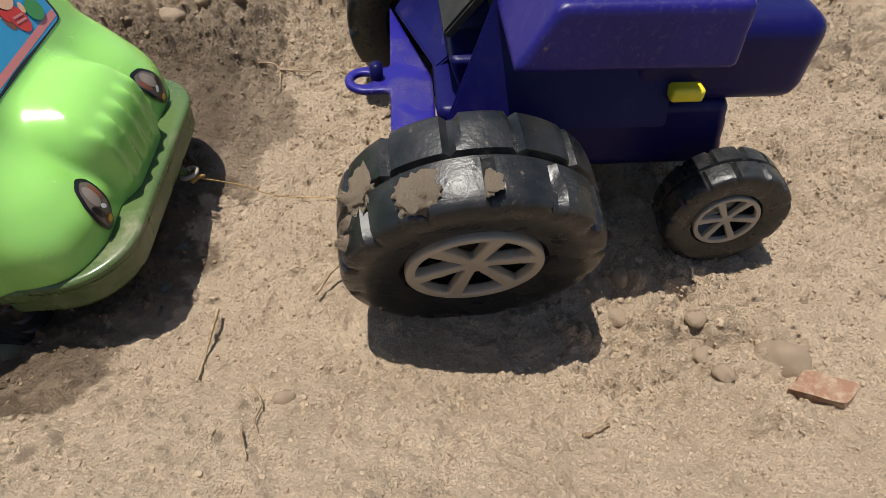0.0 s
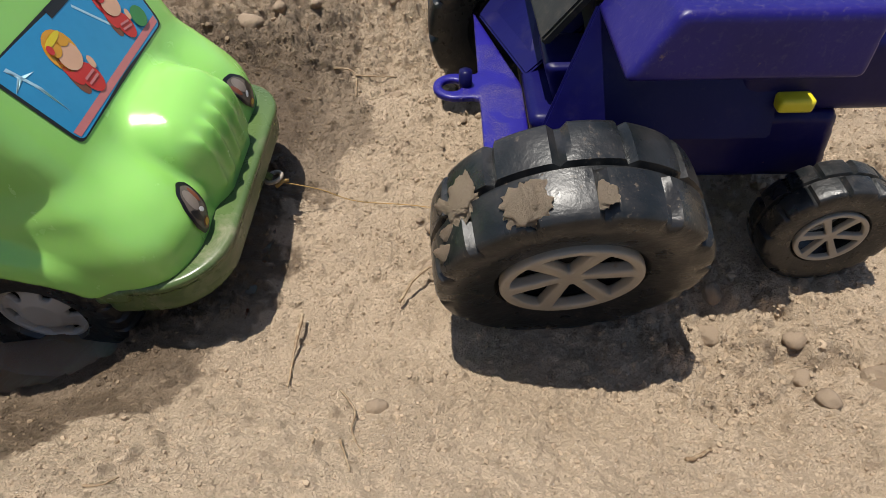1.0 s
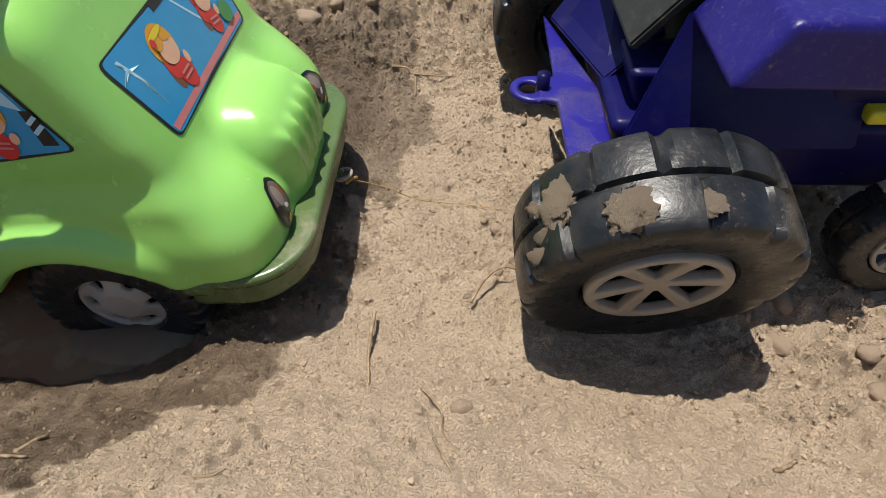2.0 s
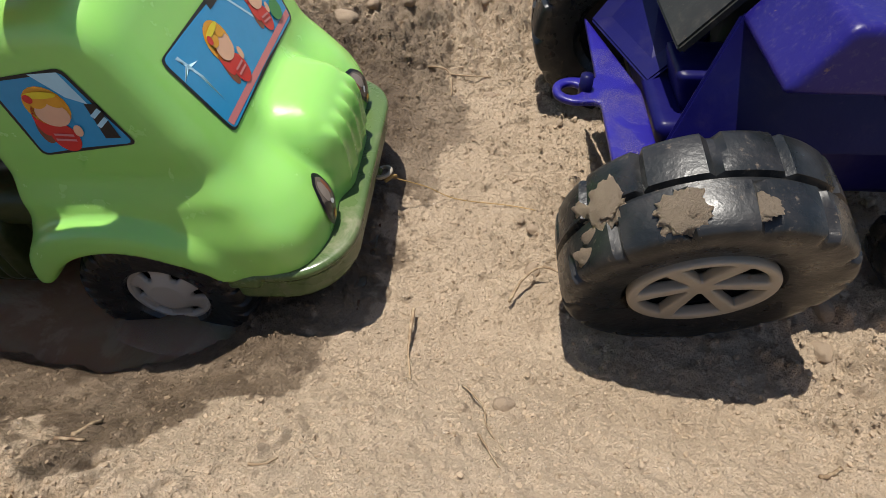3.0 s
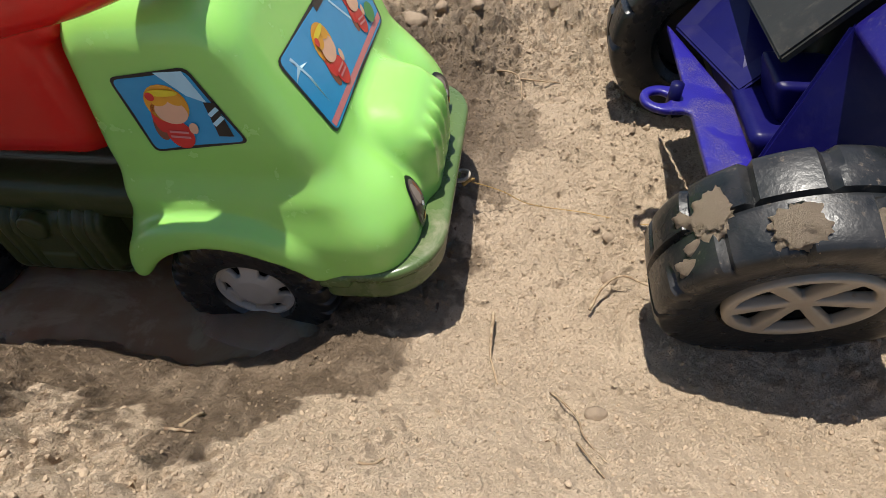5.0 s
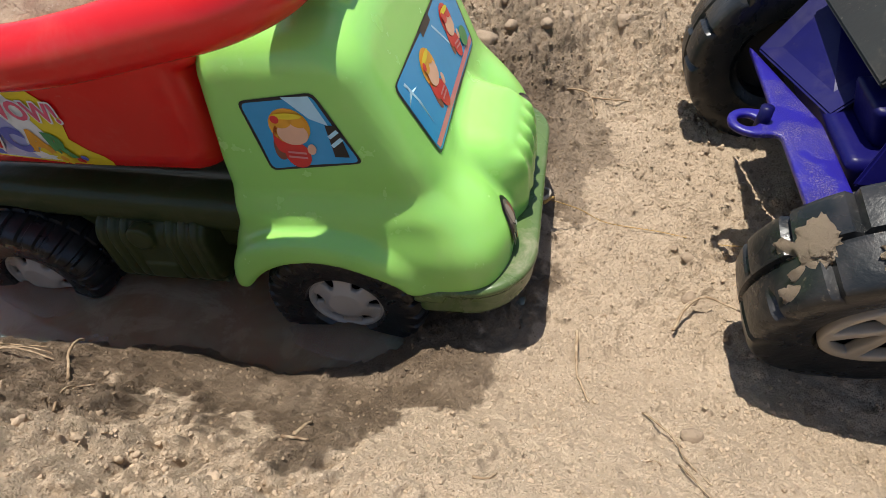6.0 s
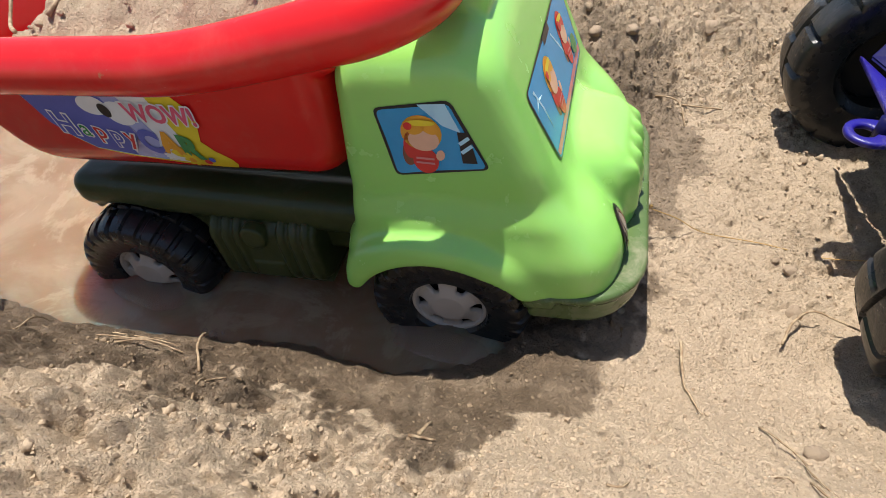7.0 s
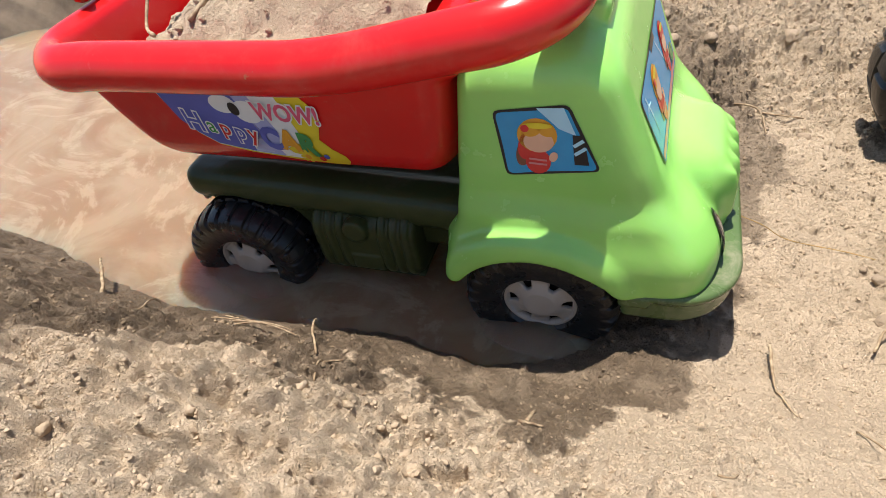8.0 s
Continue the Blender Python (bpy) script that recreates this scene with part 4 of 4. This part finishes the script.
def mud_mesh(name, seed):
    bm = bmesh.new()
    bmesh.ops.create_icosphere(bm, subdivisions=4, radius=1.0)
    for vert in bm.verts:
        p = vert.co.copy()
        k = 1 + 0.38 * noise.noise(p * 1.6 + Vector((seed * 5.3, 0, 0))) + 0.35 * noise.noise(p * 4.5 + Vector((0, seed, 0))) + 0.10 * noise.noise(p * 11)
        vert.co = Vector((p.x * k, p.y * k, p.z * (0.7 + 0.3 * k)))
    me = bpy.data.meshes.new(name)
    bm.to_mesh(me)
    bm.free()
    me.materials.append(SAND_DRY)
    me.polygons.foreach_set("use_smooth", np.full(len(me.polygons), True))
    return me


for k, (ang, y, sx, sy, sz) in enumerate(((127.7, 0.002, 0.0085, 0.0095, 0.0036), (101.3, -0.0114, 0.0092, 0.0085, 0.0040), (140.0, 0.004, 0.0035, 0.0055, 0.0012), (141.3, -0.0155, 0.0042, 0.0042, 0.0011), (136.0, -0.008, 0.0030, 0.0050, 0.0010), (75.0, -0.012, 0.0060, 0.0050, 0.0012))):
    a = radians(ang)
    m = pose(math.cos(a) * (RW - 0.0012), y, math.sin(a) * (RW - 0.0012), 0, 90 - ang, 25 * k) @ Matrix.Diagonal((sx, sy, sz, 1))
    part("mud_patch", mud_mesh("mud_patch", k), tyres[0], "caked dry sand stuck on the tread", m)


# ---- loose things on the sand ----
def ball_mesh(name, seed, level, rough, material, squash=(1, 1, 1)):
    """A lumpy unit stone or clod."""
    bm = bmesh.new()
    bmesh.ops.create_icosphere(bm, subdivisions=level, radius=1.0)
    for vert in bm.verts:
        p = vert.co.copy()
        k = 1 + rough * noise.noise(p * 1.3 + Vector((seed * 7.1, 0, 0))) + 0.4 * rough * noise.noise(p * 3.4 + Vector((0, seed * 3.3, 0)))
        vert.co = Vector((p.x * squash[0], p.y * squash[1], p.z * squash[2])) * k
    me = bpy.data.meshes.new(name)
    bm.to_mesh(me)
    bm.free()
    me.materials.append(material)
    me.polygons.foreach_set("use_smooth", np.full(len(me.polygons), True))
    return me


PEBBLES = [ball_mesh("pebble", k, 3, 0.28, STONE, (1.0, 0.82, 0.7)) for k in range(5)]
SPOTS = [(-0.066, 0.356, 4.4), (-0.074, 0.362, 2.4), (-0.001, 0.362, 5.0), (-0.027, 0.358, 2.6), (-0.102, 0.483, 4.6), (-0.066, 0.328, 4.8), (0.084, 0.314, 6.0), (0.080, 0.293, 7.0), (0.119, 0.288, 6.0),
         (0.116, 0.268, 5.5), (0.121, 0.255, 5.5), (0.155, 0.264, 13), (-0.078, 0.227, 4.6), (0.060, 0.344, 3.6), (0.064, 0.360, 3.0), (-0.030, 0.424, 3.4), (0.063, 0.466, 3.6), (-0.052, 0.455, 3.0),
         (-0.205, 0.569, 7.0), (-0.221, 0.544, 9.0), (-0.161, 0.584, 6.5), (-0.114, 0.592, 7.5), (-0.175, 0.569, 6.0), (0.129, 0.465, 15)]
for k, (x, y, r) in enumerate(SPOTS):
    r = r / 1000
    m = pose(x, y, sheet_height(x, y) + (0.28 if r < 0.0055 else 0.02) * r, 8 * math.sin(k), 9 * math.cos(k * 2.1), 47 * k) @ Matrix.Diagonal((r, r, r, 1))
    ob = part("pebble", PEBBLES[k % 5], None, "", m)
    tagged(ob, "large flat dusty stone half sunk in sand" if r > 0.01 else "small rounded dusty brown pebble lying on sand", "stone", "pebbles on the sand")

bm = bmesh.new()
bmesh.ops.create_cube(bm, size=1.0)
bmesh.ops.subdivide_edges(bm, edges=bm.edges[:], cuts=5, use_grid_fill=True)
for vert in bm.verts:
    p = vert.co
    vert.co = Vector((p.x * 0.022, p.y * 0.012, p.z * 0.010)) * (1 + 0.18 * noise.noise(p * 2.3 + Vector((4, 0, 0)))) + Vector((0.004 * p.y, 0, 0.003 * p.x))
me = bpy.data.meshes.new("brick_fragment")
bm.to_mesh(me)
bm.free()
m = Nodes("worn_brick")
me.materials.append(m.done(m.mix(m.ramp(m.noise(150, 5, 0.7), 0.4, 0.62), (0.24, 0.13, 0.08), (0.33, 0.24, 0.165)), 0.92, m.bump(m.noise(500, 4), 0.0012, 0.8)))
brick = part("brick_fragment", me, None, "", pose(0.160, 0.243, sheet_height(0.160, 0.243) + 0.003, 6, -8, -28))
tagged(brick, "broken reddish brick fragment dusted with sand", "brick")


def lumps(name, count, rmin, rmax, level, seed, chance, label, material, bias=2.0, sink=0.2):
    """Many loose crumbs joined in one mesh, lying on the sheet."""
    r = np.random.RandomState(seed)
    bm = bmesh.new()
    bmesh.ops.create_icosphere(bm, subdivisions=level, radius=1.0)
    base = np.array([vert.co for vert in bm.verts])
    faces = np.array([[vert.index for vert in f.verts] for f in bm.faces])
    bm.free()
    V, F, soak = [], [], []
    while len(V) < count:
        x, y = r.uniform(-0.64, 0.31), r.uniform(0.085, 0.68)
        i, j = np.searchsorted(GX, x), np.searchsorted(GY, y)
        if r.rand() > chance(ROUGH[i, j]) or IN_WATER[i, j] > 0.03:
            continue
        size = rmin * (rmax / rmin) ** (r.rand() ** bias)
        p = base * (1 + r.uniform(-0.36, 0.36, (len(base), 1))) * r.uniform(0.7, 1.15, 3) * size
        a = r.uniform(0, 2 * math.pi)
        p = p @ np.array([[math.cos(a), -math.sin(a), 0], [math.sin(a), math.cos(a), 0], [0, 0, 1]])
        F.append(faces + len(V) * len(base))
        V.append(p + (x, y, ZZ[i, j] + sink * size))
        soak += [wet[i, j]] * len(base)
    ob = part(name, mesh_from(name, np.concatenate(V), np.concatenate(F), material, level > 1))
    ob.data.attributes.new("wet", 'FLOAT', 'POINT').data.foreach_set("value", np.array(soak, dtype=np.float32))
    return tagged(ob, label, "sand", kind="stuff")


def crumb_material(name):
    m = Nodes(name)
    color = m.mix(m.island(), (0.40, 0.303, 0.208), (0.31, 0.234, 0.157))
    color = m.mix(m.ramp(m.noise(900, 3, 0.7), 0.5, 0.7, 0, 0.5), color, (0.52, 0.40, 0.28))
    damp = m.mix(m.island(), (0.22, 0.157, 0.10), (0.14, 0.10, 0.062))
    return m.done(m.mix(m.attr("wet"), color, damp), 0.95, m.bump(m.noise(700, 3, 0.6), 0.0010, 0.8))


CRUMB = crumb_material("sand_crumb")
lumps("sand_clods", 700, 0.0012, 0.0030, 2, 21, lambda r: max(r - 0.25, 0.02), "loose clods of crumbling dry sand", CRUMB, 2.2, 0.05)
lumps("sand_grains", 34000, 0.0004, 0.0013, 1, 22, lambda r: 0.30 + 0.7 * r, "coarse loose grains scattered over the sand", CRUMB, 1.7)

TWIG_RNG = random.Random(5)


def stalk(plan, radius, lift=0.0006, taper=0.6, tip=0.0):
    """A stalk that rests on the high spots along its line; tip: how far its end stands up."""
    line = bend([(x, y, 0) for x, y in plan], 7)
    n = len(line) - 1
    high = [max(sheet_height(p.x, p.y), WATER_Z) for p in line]
    rest = max(h - (high[0] + (high[-1] - high[0]) * k / n) for k, h in enumerate(high))
    pts = []
    for k, p in enumerate(line):
        z = high[0] + (high[-1] - high[0]) * k / n + 0.6 * rest * math.sin(math.pi * k / n) + lift + 0.5 * radius + tip * (k / n)
        pts.append((p.x + TWIG_RNG.uniform(-0.3, 0.3) * radius, p.y + TWIG_RNG.uniform(-0.3, 0.3) * radius, z))
    return tube(pts, radius, 6, taper, 0.08, TWIG_RNG)


def add_stalk(name, label, category, stalks, group=""):
    V, F = [], []
    for vv, ff in stalks:
        F += [tuple(i + len(V) for i in f) for f in ff]
        V += list(vv)
    return tagged(part(name, mesh_from(name, V, F, STRAW)), label, category, group)


add_stalk("twig", "forked thin dark twig lying on damp sand", "twig", [stalk([(-0.151, 0.506), (-0.139, 0.503), (-0.132, 0.493), (-0.129, 0.472)], 0.0008), stalk([(-0.132, 0.493), (-0.118, 0.495), (-0.103, 0.500)], 0.0007)])
add_stalk("straw", "bent pale straw lying on the sand", "straw", [stalk([(-0.078, 0.296), (-0.072, 0.311), (-0.062, 0.321), (-0.051, 0.318), (-0.040, 0.313)], 0.0008, 0.001)], "straws on the sand")
add_stalk("straw", "flat split brown straw leaning out of sand", "straw", [stalk([(-0.126, 0.286), (-0.125, 0.267), (-0.124, 0.258)], 0.0010, 0.001, taper=0.5), stalk([(-0.124, 0.258), (-0.119, 0.238)], 0.0006)], "straws on the sand")
add_stalk("straw", "kinked pale straw lying on the sand", "straw", [stalk([(-0.096, 0.238), (-0.086, 0.224), (-0.084, 0.212), (-0.077, 0.200)], 0.0005, 0.001)], "straws on the sand")
add_stalk("straw", "thin pale straw lying on the sand", "straw", [stalk([(-0.087, 0.207), (-0.079, 0.191)], 0.0005)], "straws on the sand")
add_stalk("twig", "long curved dry twig with a side shoot", "twig", [stalk([(0.058, 0.501), (0.096, 0.516), (0.128, 0.531), (0.154, 0.532)], 0.0013, 0.003), stalk([(0.096, 0.516), (0.097, 0.505), (0.094, 0.498)], 0.0012, 0.002)])
add_stalk("straw", "short pale straw lying on smooth sand", "straw", [stalk([(0.044, 0.214), (0.050, 0.217), (0.057, 0.222)], 0.0011)], "straws on the sand")
add_stalk("straw", "short pale straw lying beside a pebble", "straw", [stalk([(0.014, 0.361), (0.012, 0.352), (0.009, 0.344)], 0.0008)], "straws on the sand")
roots = [stalk([(0.143, 0.470), (0.143 + 0.022 * math.cos(a), 0.470 + 0.020 * math.sin(a))], 0.0007, 0.001, tip=0.012 * TWIG_RNG.random()) for a in (-1.9, -1.4, -0.9, -0.5, -0.1, 0.3, 0.7)]
add_stalk("root_tuft", "tuft of thin dry roots beside a stone", "roots", roots)
add_stalk("stick", "broken stick standing in wet sand by water", "stick", [stalk([(-0.485, 0.199), (-0.510, 0.220), (-0.525, 0.230)], 0.0012, 0.001, tip=0.012)], "sticks on the bank")
add_stalk("stick", "broken stick leaning on the wet bank", "stick", [stalk([(-0.327, 0.185), (-0.336, 0.198), (-0.342, 0.208)], 0.0007, 0.001, tip=0.008, taper=0.8)], "sticks on the bank")
add_stalk("straw", "thin straw on the wet bank", "straw", [stalk([(-0.439, 0.188), (-0.450, 0.202), (-0.458, 0.210)], 0.0005, 0.001, tip=0.004)], "straws on the sand")
add_stalk("straw", "short forked straw below a stick", "straw", [stalk([(-0.317, 0.169), (-0.323, 0.183)], 0.0006), stalk([(-0.312, 0.184), (-0.323, 0.181)], 0.0004)], "straws on the sand")
add_stalk("straw_bundle", "loose pale straws lying at the water's edge", "straw", [
    stalk([(-0.392, 0.192), (-0.394, 0.203), (-0.398, 0.213)], 0.0005, 0.001), stalk([(-0.381, 0.190), (-0.388, 0.206)], 0.0006, 0.001),
    stalk([(-0.400, 0.204), (-0.384, 0.205), (-0.372, 0.209)], 0.0004, 0.002), stalk([(-0.402, 0.198), (-0.380, 0.199)], 0.0005, 0.001),
    stalk([(-0.376, 0.190), (-0.364, 0.195), (-0.343, 0.194)], 0.0006, 0.001), stalk([(-0.384, 0.194), (-0.366, 0.199), (-0.350, 0.199)], 0.0005, 0.001)])
add_stalk("twig", "small dark twig on wet sand", "twig", [stalk([(-0.229, 0.184), (-0.228, 0.194)], 0.0010), stalk([(-0.232, 0.181), (-0.222, 0.182)], 0.0008)])
for k in range(10):
    x, y, a = TWIG_RNG.uniform(-0.45, 0.02), TWIG_RNG.choice((TWIG_RNG.uniform(0.13, 0.21), TWIG_RNG.uniform(0.46, 0.62))), TWIG_RNG.uniform(0, 6.3)
    n = TWIG_RNG.uniform(0.002, 0.005)
    if puddle(np.array(x), np.array(y)) > 0.001 or (-0.5 < x < -0.14 and y > 0.185):
        continue
    add_stalk("straw", "tiny broken bit of straw on sand", "straw", [stalk([(x, y), (x + n * math.cos(a), y + n * math.sin(a)), (x + 1.8 * n * math.cos(a + 0.4), y + 1.8 * n * math.sin(a + 0.4))], TWIG_RNG.uniform(0.0003, 0.0006))], "straws on the sand")

# the tow thread from the loop, slack over the sand towards the tractor
run = [(-0.150, 0.362, 0.0235), (-0.132, 0.369, 0.012)] + [(x, y, sheet_height(x, y) + 0.0012) for x, y in ((-0.114, 0.374), (-0.080, 0.376), (-0.046, 0.375), (-0.010, 0.371), (0.025, 0.368), (0.060, 0.366))]
v, q = tube(bend(run, 6), 0.00030, 5, 1.0)
thread = part("tow_thread", mesh_from("tow_thread", v, q, STRING))
tagged(thread, "fine ochre thread tied to the truck's loop", "thread")
v, q = tube([(-0.1535, 0.358, 0.024), (-0.150, 0.362, 0.0250), (-0.148, 0.364, 0.0235)], 0.0014, 7, 0.7)
part("knot", mesh_from("knot", v, q, STRING), thread)

# twigs in the load
def load_point(x, y, up):
    i, j = int(np.clip(np.searchsorted(lx[:, 0], x), 0, 109)), int(np.clip(np.searchsorted(ly[0], y), 0, 89))
    return TRUCK @ Vector((x, y, fill[i, j] + up))


for label, line, rad in (("dry stick lying across the sand load", [(-0.205, -0.055, 0.002), (-0.185, -0.020, 0.004), (-0.160, 0.015, 0.006)], 0.0013),
                         ("curly pale root hanging over the bed's sand", [(-0.235, -0.050, 0.004), (-0.252, -0.035, 0.010), (-0.256, -0.010, 0.022), (-0.245, 0.012, 0.020)], 0.0011),
                         ("short dark twig stuck in the sand load", [(-0.150, -0.030, 0.001), (-0.140, -0.010, 0.006), (-0.143, 0.004, 0.010)], 0.0012)):
    v, q = tube(bend([load_point(*p) for p in line], 6), rad, 6, 0.5, 0.2, TWIG_RNG)
    tagged(part("twig", mesh_from("twig", v, q, STRAW)), label, "twig")
V, F = [], []
r = np.random.RandomState(31)
cl = PEBBLES[1]
cv, cf = np.array([vert.co for vert in cl.vertices]), np.array([list(p.vertices) for p in cl.polygons])
for k in range(70):
    p = load_point(r.uniform(-0.24, -0.09), r.uniform(-0.064, 0.064), 0.001)
    F.append(cf + len(V) * len(cv))
    V.append(cv * r.uniform(0.0010, 0.0030) * r.uniform(0.7, 1.1, 3) + np.array(p))
tagged(part("load_clods", mesh_from("load_clods", np.concatenate(V), np.concatenate(F), CRUMB)), "small clods on top of the sand load", "sand", kind="stuff")

# bubbles at the water's edge
m = Nodes("bubble_film")
m.bsdf.inputs["Transmission Weight"].default_value = 0.85
FILM = m.done((0.85, 0.83, 0.78), 0.04, None, 0.0, 1.15)
for k, (x, y, r) in enumerate(((-0.372, 0.231, 0.0028), (-0.378, 0.233, 0.0015), (-0.367, 0.234, 0.0012))):
    bm = bmesh.new()
    bmesh.ops.create_uvsphere(bm, u_segments=20, v_segments=12, radius=r)
    me = bpy.data.meshes.new("bubble")
    bm.to_mesh(me)
    bm.free()
    me.materials.append(FILM)
    me.polygons.foreach_set("use_smooth", np.full(len(me.polygons), True))
    tagged(part("bubble", me, None, "", pose(x, y, WATER_Z + 0.1 * r)), "clear round bubble floating on muddy water", "bubble", "bubbles on the puddle")


def film_mesh(name, rx, ry, seed):
    """A low glossy swelling with a ragged outline."""
    n, rings, V, F = 48, 5, [(0.0, 0.0, 1.0)], []
    for k in range(1, rings + 1):
        q = k / rings
        for i in range(n):
            a = 2 * math.pi * i / n
            out = q * (1 + 0.16 * noise.noise(Vector((2 * math.cos(a), 2 * math.sin(a), seed))))
            V.append((rx * out * math.cos(a), ry * out * math.sin(a), 1 - q ** 5))
    F += [(0, 1 + i, 1 + (i + 1) % n) for i in range(n)]
    for k in range(rings - 1):
        F += [(1 + k * n + i, 1 + (k + 1) * n + i, 1 + (k + 1) * n + (i + 1) % n, 1 + k * n + (i + 1) % n) for i in range(n)]
    return mesh_from(name, [(x, y, 0.0014 * z) for x, y, z in V], F, SCUM)


m = Nodes("clear_film")
m.bsdf.inputs["Transmission Weight"].default_value = 0.92
SCUM = m.done((0.82, 0.76, 0.68), 0.05, m.bump(m.noise(60, 3), 0.001, 0.3), 0.0, 1.25)
for x, y, rx, ry, turn, seed in ((-0.247, 0.2555, 0.028, 0.0100, -4, 1.0), (-0.430, 0.2510, 0.029, 0.0115, -10, 4.0)):
    ob = part("scum_film", film_mesh("scum_film", rx, ry, seed), None, "", pose(x, y, WATER_Z + 0.0001, 0, 0, turn))
    tagged(ob, "pale glossy film of muddy water clinging to a wheel", "water film", "films round the wheels")
